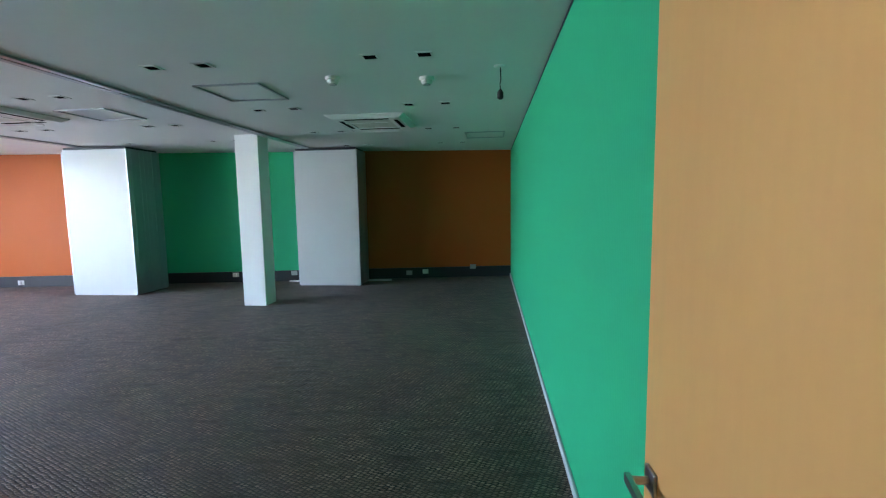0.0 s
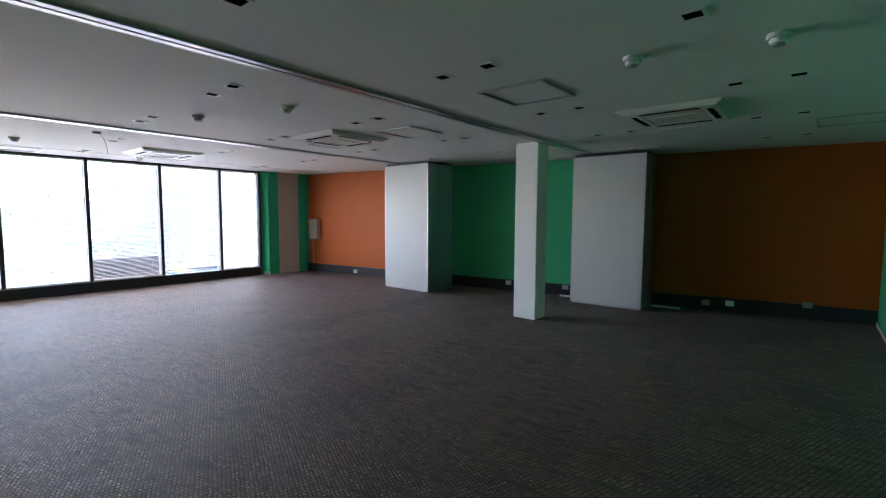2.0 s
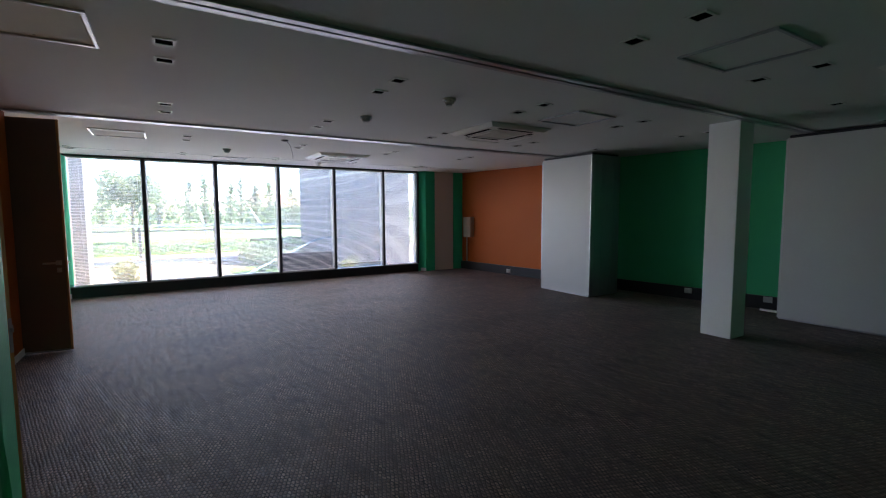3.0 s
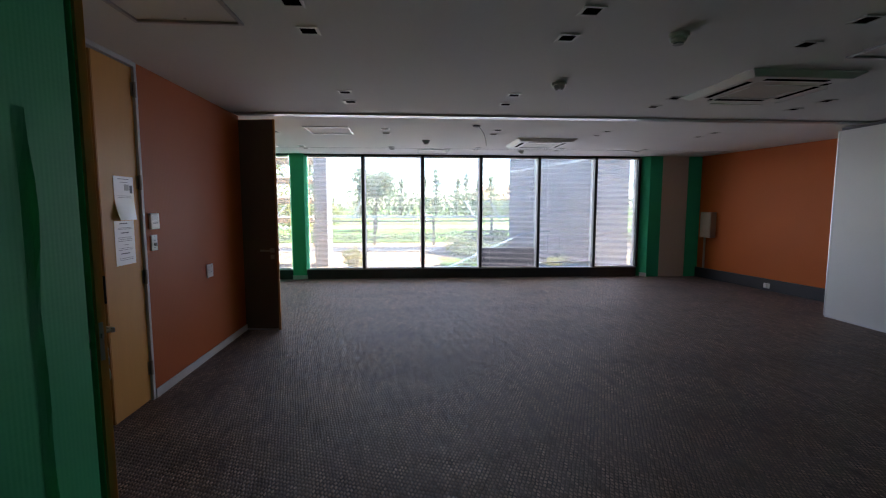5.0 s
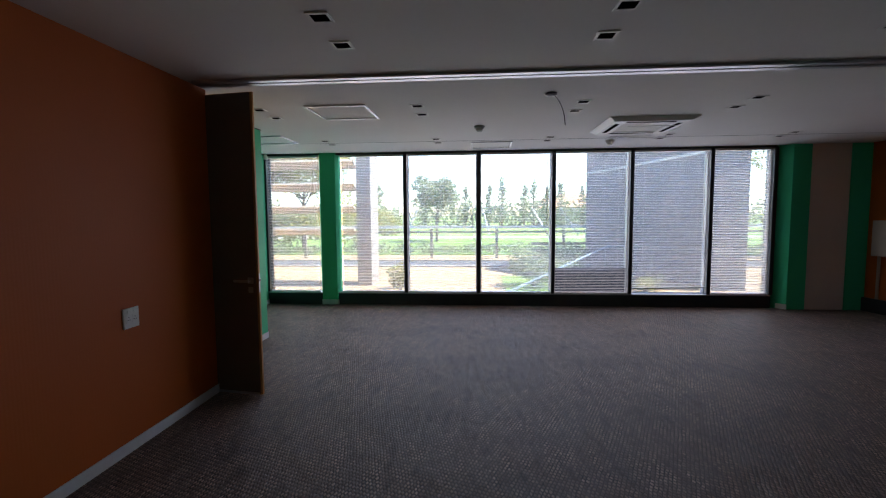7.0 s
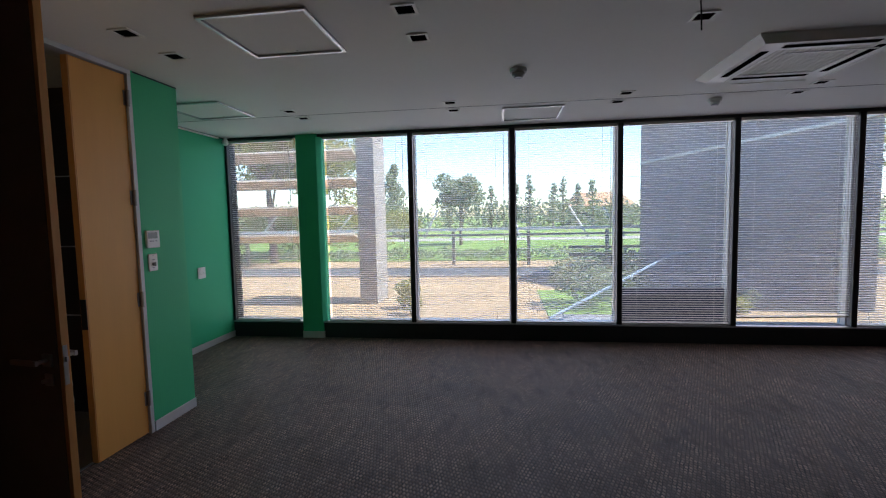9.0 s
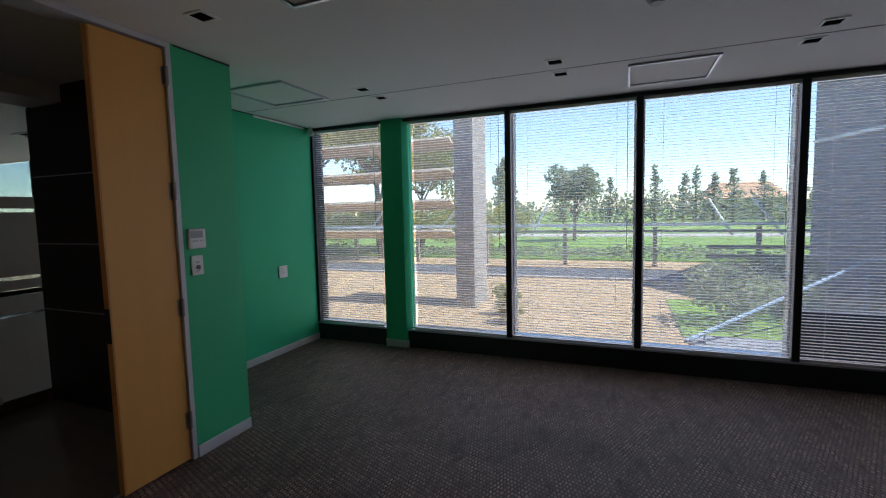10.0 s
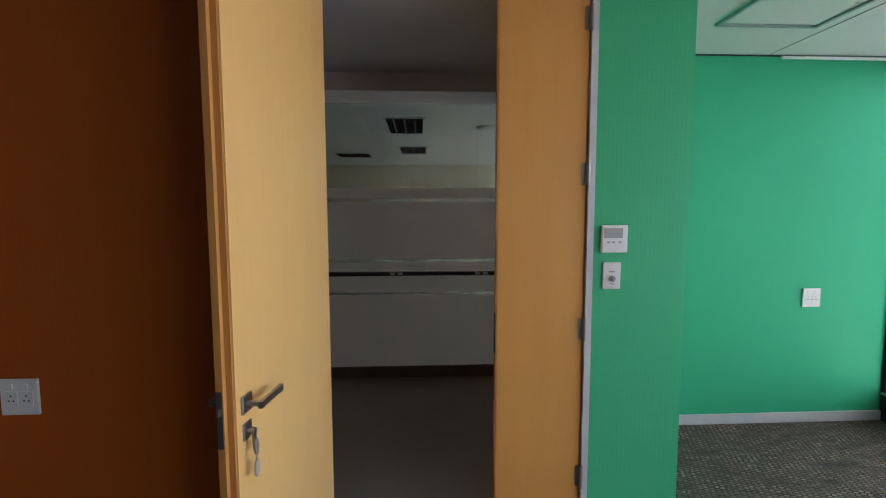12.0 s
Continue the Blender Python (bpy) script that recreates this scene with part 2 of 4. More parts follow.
INK = mat("printed_ink", (0.12, 0.13, 0.16), 0.6)
GLASS = glass_mat("window_glass", 0.03, 0.08)
CLEAN = glass_mat("partition_glass", 0.0, 0.01)
FILM = film_mat("frosted_film", (0.78, 0.75, 0.70))
TILE = mat("polished_dark_floor", (0.30, 0.27, 0.225), 0.14, grain=0.15, big=0.2, bigscale=2)
CREAM = mat("cream_paint", (0.6, 0.53, 0.42), 0.7, grain=0.06, big=0.1)
CONCRETE = mat("grey_render", (0.2, 0.2, 0.225), 0.85, grain=0.15, scale=25, big=0.2, bigscale=0.6, bump=0.2, bumpscale=60)
PALECON = mat("pale_concrete", (0.30, 0.27, 0.25), 0.85, grain=0.15, scale=25, big=0.2, bigscale=0.8)
TANBLADE = mat("tan_louvre_blade", (0.62, 0.51, 0.40), 0.7, grain=0.12, big=0.15)
PAVING = mat("sandy_paving", (0.33, 0.22, 0.125), 0.9, grain=0.3, scale=14, big=0.25, bigscale=0.5, bump=0.3, bumpscale=20)
ASPHALT = mat("asphalt", (0.06, 0.063, 0.07), 0.9, grain=0.3, scale=30, big=0.3, bigscale=0.4)
GRASS = mat("lawn", (0.12, 0.22, 0.035), 0.9, grain=0.5, scale=6, big=0.4, bigscale=0.4, tint=(0.2, 0.24, 0.06))
# Haze is put into the first leaf colour, sunlight into the second.
LEAF = mat("haze_paled_leaf", (0.26, 0.3, 0.19), 0.6, grain=0.4, scale=8, big=0.5, bigscale=1.5, tint=(0.3, 0.32, 0.2))
LEAFY = mat("sun_toned_leaf", (0.34, 0.34, 0.1), 0.6, grain=0.4, scale=8, big=0.5, bigscale=1.5, tint=(0.34, 0.3, 0.08))
BARK = mat("bark", (0.12, 0.085, 0.06), 0.9, grain=0.4, scale=20)
TIMBER = mat("weathered_timber", (0.24, 0.2, 0.17), 0.8, grain=0.3, scale=15)
ROOF = mat("terracotta_roof", (0.42, 0.24, 0.14), 0.8, grain=0.3, scale=10)
BLUEPAINT = mat("blue_grey_steel", (0.22, 0.3, 0.42), 0.5, grain=0.1)
TAG = mat("pale_key_tag", (0.42, 0.4, 0.33), 0.3)
GRILLE = mat("grille_cream", (0.60, 0.58, 0.52), 0.5, grain=0.05)
BOXPAINT = mat("box_enamel", (0.36, 0.29, 0.23), 0.45, grain=0.05)
SCREEN = mat("lcd_grey", (0.28, 0.31, 0.28), 0.2)
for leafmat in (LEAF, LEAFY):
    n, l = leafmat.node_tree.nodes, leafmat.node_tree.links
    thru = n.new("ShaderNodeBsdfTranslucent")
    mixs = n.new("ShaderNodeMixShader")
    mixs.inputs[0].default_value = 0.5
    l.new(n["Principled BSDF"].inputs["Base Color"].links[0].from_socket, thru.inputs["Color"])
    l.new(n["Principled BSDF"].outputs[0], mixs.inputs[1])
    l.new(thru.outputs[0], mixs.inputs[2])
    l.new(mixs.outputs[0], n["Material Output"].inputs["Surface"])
HINGE = mat("dull_steel", (0.3, 0.29, 0.28), 0.45, 0.7, grain=0.2)
ESPRESSO = mat("espresso_panel", (0.03, 0.022, 0.018), 0.55, grain=0.2, scale=30, big=0.2)
# Flat black that paints in the shade of openings and slots.
SHADEBLACK = mat("recess_shade_black", (0.004, 0.004, 0.004), 1.0, spec=0.0)
NAVY = mat("navy_board", (0.03, 0.05, 0.085), 0.5, grain=0.15)
LAWN = mat("bright_lawn", (0.12, 0.2, 0.03), 0.9, grain=0.5, scale=7, big=0.35, bigscale=0.5)
DRYHILL = mat("dry_hill", (0.42, 0.34, 0.2), 0.95, grain=0.3, scale=0.05, big=0.3, bigscale=0.01)

# ---- helpers ----
H = 2.58            # ceiling height
FACE_A, FACE_B, FACE_C, NOOK = 0.775, 0.0, -0.385, -1.39   # room faces of the stepped south wall
EAST, WINDOW = 1.13, -10.40
TRACK_1, TRACK_2 = -2.83, -6.30
RAIL_1, RAIL_2 = -2.64, -6.26


def far_y(x):
    """The slanting north wall."""
    return 8.25 + (x + 10.2) * 0.154


def box(bm, a, b, m=None):
    """A box between two corners."""
    lo, hi = [min(p, q) for p, q in zip(a, b)], [max(p, q) for p, q in zip(a, b)]
    v = [bm.verts.new((x, y, z)) for z in (lo[2], hi[2]) for x, y in ((lo[0], lo[1]), (hi[0], lo[1]), (hi[0], hi[1]), (lo[0], hi[1]))]
    for f in ((3, 2, 1, 0), (4, 5, 6, 7), (0, 1, 5, 4), (1, 2, 6, 5), (2, 3, 7, 6), (3, 0, 4, 7)):
        bm.faces.new([v[i] for i in f])
    if m is not None:
        for p in v:
            p.co = m @ p.co
    return v


def prism(bm, outline, z0, z1):
    """A plan outline, counter-clockwise, raised from z0 to z1."""
    lo = [bm.verts.new((x, y, z0)) for x, y in outline]
    hi = [bm.verts.new((x, y, z1)) for x, y in outline]
    k = len(outline)
    bm.faces.new(lo[::-1])
    bm.faces.new(hi)
    for i in range(k):
        bm.faces.new((lo[i], lo[(i + 1) % k], hi[(i + 1) % k], hi[i]))


def rod(bm, a, b, r, seg=8, r2=None):
    """A round bar from a to b."""
    a, b = Vector(a), Vector(b)
    q = (b - a).to_track_quat("Z", "Y").to_matrix()
    r2 = r if r2 is None else r2
    ring = lambda c, rr: [bm.verts.new(c + q @ Vector((rr * math.cos(2 * math.pi * i / seg), rr * math.sin(2 * math.pi * i / seg), 0))) for i in range(seg)]
    lo, hi = ring(a, r), ring(b, r2)
    bm.faces.new(lo[::-1])
    bm.faces.new(hi)
    for i in range(seg):
        bm.faces.new((lo[i], lo[(i + 1) % seg], hi[(i + 1) % seg], hi[i]))


def lathe(bm, profile, seg=20, centre=(0, 0, 0)):
    """A profile of (radius, z) turned about the upright axis."""
    c = Vector(centre)
    rings = [[bm.verts.new(c + Vector((r * math.cos(2 * math.pi * i / seg), r * math.sin(2 * math.pi * i / seg), z))) for i in range(seg)] for r, z in profile]
    for lo, hi in zip(rings, rings[1:]):
        for i in range(seg):
            bm.faces.new((lo[i], lo[(i + 1) % seg], hi[(i + 1) % seg], hi[i]))
    bm.faces.new(rings[0][::-1])
    bm.faces.new(rings[-1])


def part(name, bm, material, parent=None, label="", bevel=0.0, smooth=False):
    """Links a bmesh as one mesh object under a thing or a part."""
    if bevel:
        bmesh.ops.bevel(bm, geom=bm.edges[:], offset=bevel, segments=1, affect="EDGES", clamp_overlap=True)
    bmesh.ops.recalc_face_normals(bm, faces=bm.faces[:])
    me = bpy.data.meshes.new(name)
    bm.to_mesh(me)
    bm.free()
    me.materials.append(material)
    if smooth:
        for p in me.polygons:
            p.use_smooth = True
    ob = new(name, me)
    ob.parent = parent
    if label:
        tagged(ob, label)
    return ob


def piece(name, material, *boxes, parent=None, label="", bevel=0.0, m=None):
    """One mesh of boxes."""
    bm = bmesh.new()
    for a, b in boxes:
        box(bm, a, b, m)
    return part(name, bm, material, parent, label, bevel)


def thing(name, label, category, m=None, group=""):
    """An empty at a thing's base, to parent its parts."""
    ob = new(name)
    ob.empty_display_size = 0.1
    ob.matrix_world = m or Matrix()
    return tagged(ob, label, category, group)


def setting(ob, label, category):
    return tagged(ob, label, category, kind="structure")


# ---- the shell ----
bm = bmesh.new()
prism(bm, [(WINDOW, -1.39), (-8.2, -1.39), (-8.2, -0.45), (-6.5, -0.45), (-6.5, -0.06), (-2.86, -0.06), (-2.86, 0.7), (1.13, 0.7), (1.13, 10.1), (-10.4, 8.35)], -0.12, 0.0)
setting(part("floor", bm, CARPET), "dark brown loop pile carpet, worn and dusty", "carpet")
bm = bmesh.new()
prism(bm, [(-10.4, -9.1), (2.6, -9.1), (2.6, 0.695), (-2.855, 0.695), (-2.855, -0.065), (-6.495, -0.065), (-6.495, -0.455), (-8.195, -0.455), (-8.195, -1.395), (-10.4, -1.395)], -0.12, -0.004)
setting(part("floor_corridor", bm, TILE), "polished dark grey corridor floor with reflections", "floor")

# ceiling with two slots for the partition tracks
bm = bmesh.new()
xs = [(WINDOW - 0.1, RAIL_2 - 0.055), (RAIL_2 + 0.055, RAIL_1 - 0.055), (RAIL_1 + 0.055, EAST + 0.1)]
for x0, x1 in xs:
    prism(bm, [(x0, -1.5), (x1, -1.5), (x1, 10.3), (x0, 10.3)], H, H + 0.2)
prism(bm, [(WINDOW - 0.1, -1.5), (EAST + 0.1, -1.5), (EAST + 0.1, 10.3), (WINDOW - 0.1, 10.3)], H + 0.21, H + 0.3)
setting(part("ceiling", bm, PLASTER), "off-white painted plasterboard ceiling, slightly stained", "ceiling")
setting(piece("ceiling_corridor", PLASTER, ((-10.5, -9.2, H + 0.02), (2.7, -1.51, H + 0.3)), ((1.24, -1.509, H + 0.02), (2.7, 1, H + 0.3))), "pale ceiling of the corridor and the room behind", "ceiling")

setting(piece("wall_east", GREEN, ((EAST, 0.6, 0), (EAST + 0.15, 10.3, H))), "bright green embossed wall covering, whole wall", "wall")
WA = 0.15
setting(piece("wall_south_a", GREEN, ((-2.69, FACE_A - WA, 0), (0.12, FACE_A, H))), "green embossed wall covering with a peeling seam", "wall")
setting(piece("wall_return_a", GREEN, ((-2.69, FACE_B - WA, 0), (-2.55, FACE_A - WA - 0.003, H))), "green wall return beside the doorway", "wall")
setting(piece("wall_south_b", ORANGE, ((-6.46, FACE_B - WA, 0), (-4.47, FACE_B, H))), "burnt orange embossed wall covering", "wall")
setting(piece("wall_return_b", ORANGE, ((-6.46, FACE_C - WA, 0), (-6.34, FACE_B - WA - 0.003, H))), "orange wall return beside the doorway", "wall")
setting(piece("wall_south_c", GREEN, ((-8.18, FACE_C - WA, 0), (-7.74, FACE_C, H))), "green embossed wall covering beside the door", "wall")
setting(piece("wall_return_c", GREENPAINT, ((-8.18, NOOK - 0.12, 0), (-8.04, FACE_C - WA - 0.003, H))), "green wall return of the window bay", "wall")
setting(piece("wall_nook", GREENPAINT, ((WINDOW - 0.05, NOOK - 0.12, 0), (-8.183, NOOK, H))), "green painted wall of the window bay", "wall")
# north wall in three colours
for name, x0, x1, material, label in (("wall_north_a", TRACK_1, EAST, ORANGE, "burnt orange wall in deep shade"), ("wall_north_b", TRACK_2, TRACK_1, GREEN, "green wall behind the partition stacks"), ("wall_north_c", WINDOW, TRACK_2, ORANGE, "bright orange wall near the windows")):
    bm = bmesh.new()
    prism(bm, [(x0, far_y(x0)), (x1, far_y(x1)), (x1, far_y(x1) + 0.2), (x0, far_y(x0) + 0.2)], 0, H)
    setting(part(name, bm, material), label, "wall")
    bm = bmesh.new()
    s = 0.002
    prism(bm, [(x0 + s, far_y(x0 + s) - 0.04), (x1 - s, far_y(x1 - s) - 0.04), (x1 - s, far_y(x1 - s) - 0.002), (x0 + s, far_y(x0 + s) - 0.002)], 0, 0.21)
    setting(part("skirting_north", bm, CHARCOAL), "tall charcoal skirting trunking", "skirting")
# the corridor and the room behind close the place
setting(piece("wall_corridor_east", CREAM, ((2.6, -9.2, 0), (2.7, 1.0, H + 0.02))), "cream corridor end wall", "wall")
setting(piece("wall_corridor_north", CREAM, ((1.283, 0.85, 0), (2.6, 1.0, H + 0.02))), "cream corridor wall", "wall")
setting(piece("wall_back_room", CREAM, ((-10.5, -9.2, 0), (2.7, -9.05, H + 0.02))), "cream back wall of the room behind", "wall")

# ---- windows ----
MULLIONS = [1.04, 2.27, 3.497, 4.74, 5.975]
SILL, HEAD = 0.21, 2.565
Y0, Y1 = NOOK, 6.93
edges = [Y0] + MULLIONS + [Y1]
bays = [(Y0, -0.445), (-0.11, MULLIONS[0])] + list(zip(MULLIONS, MULLIONS[1:] + [Y1]))
win = setting(new("window_1"), "curtain wall of tall panes in dark aluminium frames", "window")
piece("plinth", CHARCOAL, ((WINDOW - 0.12, Y0 + 0.003, -0.1), (WINDOW + 0.10, Y1, SILL - 0.02)), parent=win, label="charcoal plinth under the glass")
piece("window_sill", ALU, ((WINDOW - 0.13, Y0 + 0.003, SILL - 0.018), (WINDOW + 0.105, Y1, SILL)), parent=win)
piece("window_head", DARKALU, ((WINDOW - 0.1, Y0 + 0.003, HEAD - 0.02), (WINDOW + 0.1, Y1, H - 0.002)), parent=win)
for y in edges:
    piece("mullion", DARKALU, ((WINDOW - 0.09, y - 0.03, SILL), (WINDOW + 0.1, y + 0.03, HEAD - 0.02)), parent=win, bevel=0.004)
    if y > Y0:
        piece("glazing_frame", FRAME, *[((WINDOW - 0.088, y + s * 0.0305, SILL), (WINDOW + 0.028, y + s * 0.046, HEAD - 0.021)) for s in ((-1, 1) if y < Y1 else (-1,))], parent=win, label="pale aluminium glazing frame beside the mullion")
for y0, y1 in bays:
    p = piece("pane", GLASS, ((WINDOW - 0.05, y0 + 0.03, SILL), (WINDOW - 0.042, y1 - 0.03, HEAD - 0.02)), parent=win)
    p.visible_shadow = False

SLAT_MESH = {}


def blind(y0, y1, tilt, bottom=SILL + 0.03, x=WINDOW + 0.055, skew=0.0):
    """A venetian blind: head box, slats, bottom rail, ladder cords and a wand."""
    w = y1 - y0 - 0.066
    b = thing("venetian_blind", "lowered venetian blind with thin pale slats in the window", "blind", pose(x, (y0 + y1) / 2, 0), "window blinds")
    piece("head_box", PLASTIC, ((-0.018, -w / 2, HEAD - 0.05), (0.018, w / 2, HEAD - 0.012)), parent=b)
    key = round(w, 3)
    if key not in SLAT_MESH:
        bm = bmesh.new()
        section = [(-0.0125, -0.001), (0, 0.0012), (0.0125, -0.001)]
        rows = [[bm.verts.new((u, y, v + d)) for u, v in section] for y in (-w / 2, w / 2) for d in (0, 0.0006)]
        for lo, hi, flip in ((rows[0], rows[2], True), (rows[1], rows[3], False)):
            for i in range(2):
                f = [lo[i], lo[i + 1], hi[i + 1], hi[i]]
                bm.faces.new(f[::-1] if flip else f)
        me = bpy.data.meshes.new("slat")
        bm.to_mesh(me)
        bm.free()
        me.materials.append(SLAT)
        SLAT_MESH[key] = me
    z, i = bottom + 0.03, 0
    while z < HEAD - 0.06:
        s = new("slat", SLAT_MESH[key])
        s.parent = b
        s.matrix_basis = pose(0, 0, z, skew * max(0, 1 - (z - bottom) / 0.25), tilt + random.uniform(-2.5, 2.5), random.uniform(-0.08, 0.08))
        z += 0.0265
    piece("bottom_rail", PLASTIC, ((-0.012, -w / 2, -0.008), (0.012, w / 2, 0.008)), parent=b, m=pose(0, 0, bottom + 0.01, skew))
    for u in (-0.36, 0.36):
        bm = bmesh.new()
        rod(bm, (0.013, u * w, bottom), (0.013, u * w, HEAD - 0.05), 0.0012, 4)
        part("cord", bm, PLASTIC, b)
    bm = bmesh.new()
    rod(bm, (0.024, w * 0.44, 1.15), (0.024, w * 0.44, HEAD - 0.05), 0.003, 5)
    part("wand", bm, PLASTIC, b)


TILTS = [4, 4, 4, 4, 6, 6, 22]
for k, (y0, y1) in enumerate(bays):
    blind(y0 if k else y0 + 0.01, y1, TILTS[k], skew=(1.2 if k == 5 else 0.0), bottom=SILL + (0.09 if k == 5 else 0.0))

# Added board, no known object: makes the dark band low in this pane.
board = thing("window_board", "added navy board behind a blind, making the pane's dark band", "board", pose(WINDOW - 0.02, sum(bays[4]) / 2, SILL))
piece("panel", NAVY, ((-0.008, -0.57, 0.002), (0.008, 0.57, 0.41)), parent=board, bevel=0.003)
piece("top_edge", FRAME, ((-0.01, -0.57, 0.4105), (0.01, 0.57, 0.42)), parent=board)

# the room behind has its own windows on the same side
win2 = setting(new("window_2"), "far windows of the room behind the glass partition", "window")
piece("apron", CHARCOAL, ((WINDOW - 0.12, -9.04, 0), (WINDOW + 0.06, -1.52, 0.21)), parent=win2)
for y in (-9.0, -7.3, -5.6, -3.9, -2.6, -1.55):
    piece("mullion", DARKALU, ((WINDOW - 0.09, y - 0.03, 0.21), (WINDOW + 0.05, y + 0.03, H)), parent=win2)
for y0, y1 in ((-8.97, -7.33), (-7.27, -5.63), (-5.57, -3.93), (-3.87, -2.63), (-2.57, -1.58)):
    p = piece("pane", GLASS, ((WINDOW - 0.05, y0, 0.21), (WINDOW - 0.042, y1, H)), parent=win2)
    p.visible_shadow = False

# ---- piers and columns ----
bm = bmesh.new()
prism(bm, [(-10.28, -0.15), (-10.355, -0.104), (-10.44, -0.104), (-10.44, -0.45), (-10.355, -0.45), (-10.28, -0.41)], 0.084, H - 0.001)
setting(part("column_green", bm, GREENPAINT), "slim green painted column before the windows", "column")
bm = bmesh.new()
prism(bm, [(-10.272, -0.146), (-10.355, -0.096), (-10.43, -0.096), (-10.43, -0.458), (-10.355, -0.458), (-10.272, -0.415)], 0.0, 0.083)
setting(part("column_skirting", bm, SKIRT), "grey skirting round the green column", "skirting")
bm = bmesh.new()
prism(bm, [(-10.6, 6.96), (-10.37, 6.96), (-10.2, 7.11), (-10.2, 7.38), (-10.6, 7.38)], 0, H - 0.001)
box(bm, (-10.6, 7.96, 0), (-10.2, 8.35, H - 0.001))
setting(part("pier_green", bm, GREENPAINT), "green painted pier at the end of the windows", "column")
setting(piece("pier_panel", BEIGE, ((-10.6, 7.383, 0), (-10.212, 7.957, H))), "beige panel let into the green pier", "wall panel")
bm = bmesh.new()
prism(bm, [(-10.3, 7.008), (-10.19, 7.104), (-10.198, 7.113), (-10.308, 7.016)], 0, 0.08)
setting(part("pier_skirting", bm, SKIRT), "pale skirting on the pier", "skirting")
setting(piece("column_white", WHITE, ((-3.07, 7.065, 0), (-2.71, 7.38, H)), bevel=0.006), "square white painted column", "column")

# ---- skirtings ----
for a, b in (((1.112, 0.9, 0), (EAST - 0.002, 9.95, 0.055)), ((-6.45, FACE_B + 0.002, 0), (-4.47, FACE_B + 0.014, 0.075)), ((-8.18, FACE_C + 0.002, 0), (-7.74, FACE_C + 0.014, 0.075)), ((-10.32, NOOK + 0.002, 0), (-8.2, NOOK + 0.014, 0.075)), ((-2.69, FACE_A + 0.002, 0), (0.08, FACE_A + 0.014, 0.075))):
    setting(piece("skirting", SKIRT, (a, b), bevel=0.003), "thin pale grey skirting board", "skirting")

# ---- partition tracks ----
for x, y0, y1 in ((RAIL_1, 0.8, 8.7), (RAIL_2, 0.05, 7.75)):
    tr = setting(new("ceiling_track"), "aluminium partition track let into the ceiling", "track")
    for s in (-1, 1):
        piece("rail", ALU, ((x + s * 0.066, y0, H - 0.02), (x + s * 0.01, y1, H - 0.001)), parent=tr, bevel=0.002)
    # Black side strips put the slot's inner shade into colour.
    for s in (-1, 1):
        piece("liner", SHADEBLACK, ((x + s * 0.0425, y0, H - 0.002), (x + s * 0.036, y1, H + 0.098)), parent=tr)
    piece("channel", SHADEBLACK, ((x - 0.054, y0, H + 0.1), (x + 0.054, y1, H + 0.12)), parent=tr)


# ---- stacked partition panels ----
def partition_stack(x0, x1, y0, y1, count):
    """Panels parked face to face under the end of a track."""
    w, t = x1 - x0, (y1 - y0) / count
    made = None
    for i in range(count):
        m = pose(x0 + w / 2 + (0.003 * math.sin(i * 2.3) if i else 0), y0 + t * (i + 0.5), 0)
        if made is None:
            p = thing("partition_panel", "white sliding partition panel parked in a stack", "partition", m, "stacked partition panels")
            piece("face", PANEL, ((-w / 2 + 0.018, -t / 2 + 0.004, 0.035), (w / 2 - 0.018, t / 2 - 0.006, H - 0.06)), parent=p)
            for s in (-1, 1):
                piece("edge_profile", ALU, ((s * w / 2, -t / 2, 0.03), (s * (w / 2 - 0.016), t / 2 - 0.003, H - 0.055)), parent=p, bevel=0.002)
            piece("bottom_seal", ALU, ((-w / 2 + 0.018, -t / 2 + 0.001, 0.012), (w / 2 - 0.018, t / 2 - 0.004, 0.034)), parent=p)
            piece("top_seal", CHARCOAL, ((-w / 2 + 0.03, -t / 4, H - 0.058), (w / 2 - 0.03, t / 4, H - 0.02)), parent=p)
            for s in (-0.3, 0.3):
                bm = bmesh.new()
                rod(bm, (s * w, 0, H - 0.06), (s * w, 0, H + 0.02), 0.012)
                part("hanger", bm, STEEL, p)
            made = p
        else:
            copy_thing(made, m)


partition_stack(-6.6, -5.39, 7.72, 8.49, 8)
partition_stack(-2.9, -1.7, 8.71, 9.29, 6)


# ---- doors ----
def lever(parent, m, material=STEEL):
    """A flat lever handle on a square plate, with a key plate below it."""
    piece("handle_plate", material, ((-0.026, 0, -0.026), (0.026, 0.008, 0.026)), parent=parent, m=m, bevel=0.002)
    bm = bmesh.new()
    rod(bm, m @ Vector((0, 0.008, 0)), m @ Vector((0, 0.05, 0)), 0.009)
    vs = box(bm, (-0.012, 0.044, -0.010), (0.125, 0.056, 0.010), m)
    part("handle", bm, material, parent, "brushed steel lever handle")
    piece("key_plate", material, ((-0.022, 0, -0.105), (0.022, 0.006, -0.055)), parent=parent, m=m, bevel=0.002)
    bm = bmesh.new()
    rod(bm, m @ Vector((0, 0.006, -0.08)), m @ Vector((0, 0.028, -0.08)), 0.009)
    part("lock_barrel", bm, material, parent)


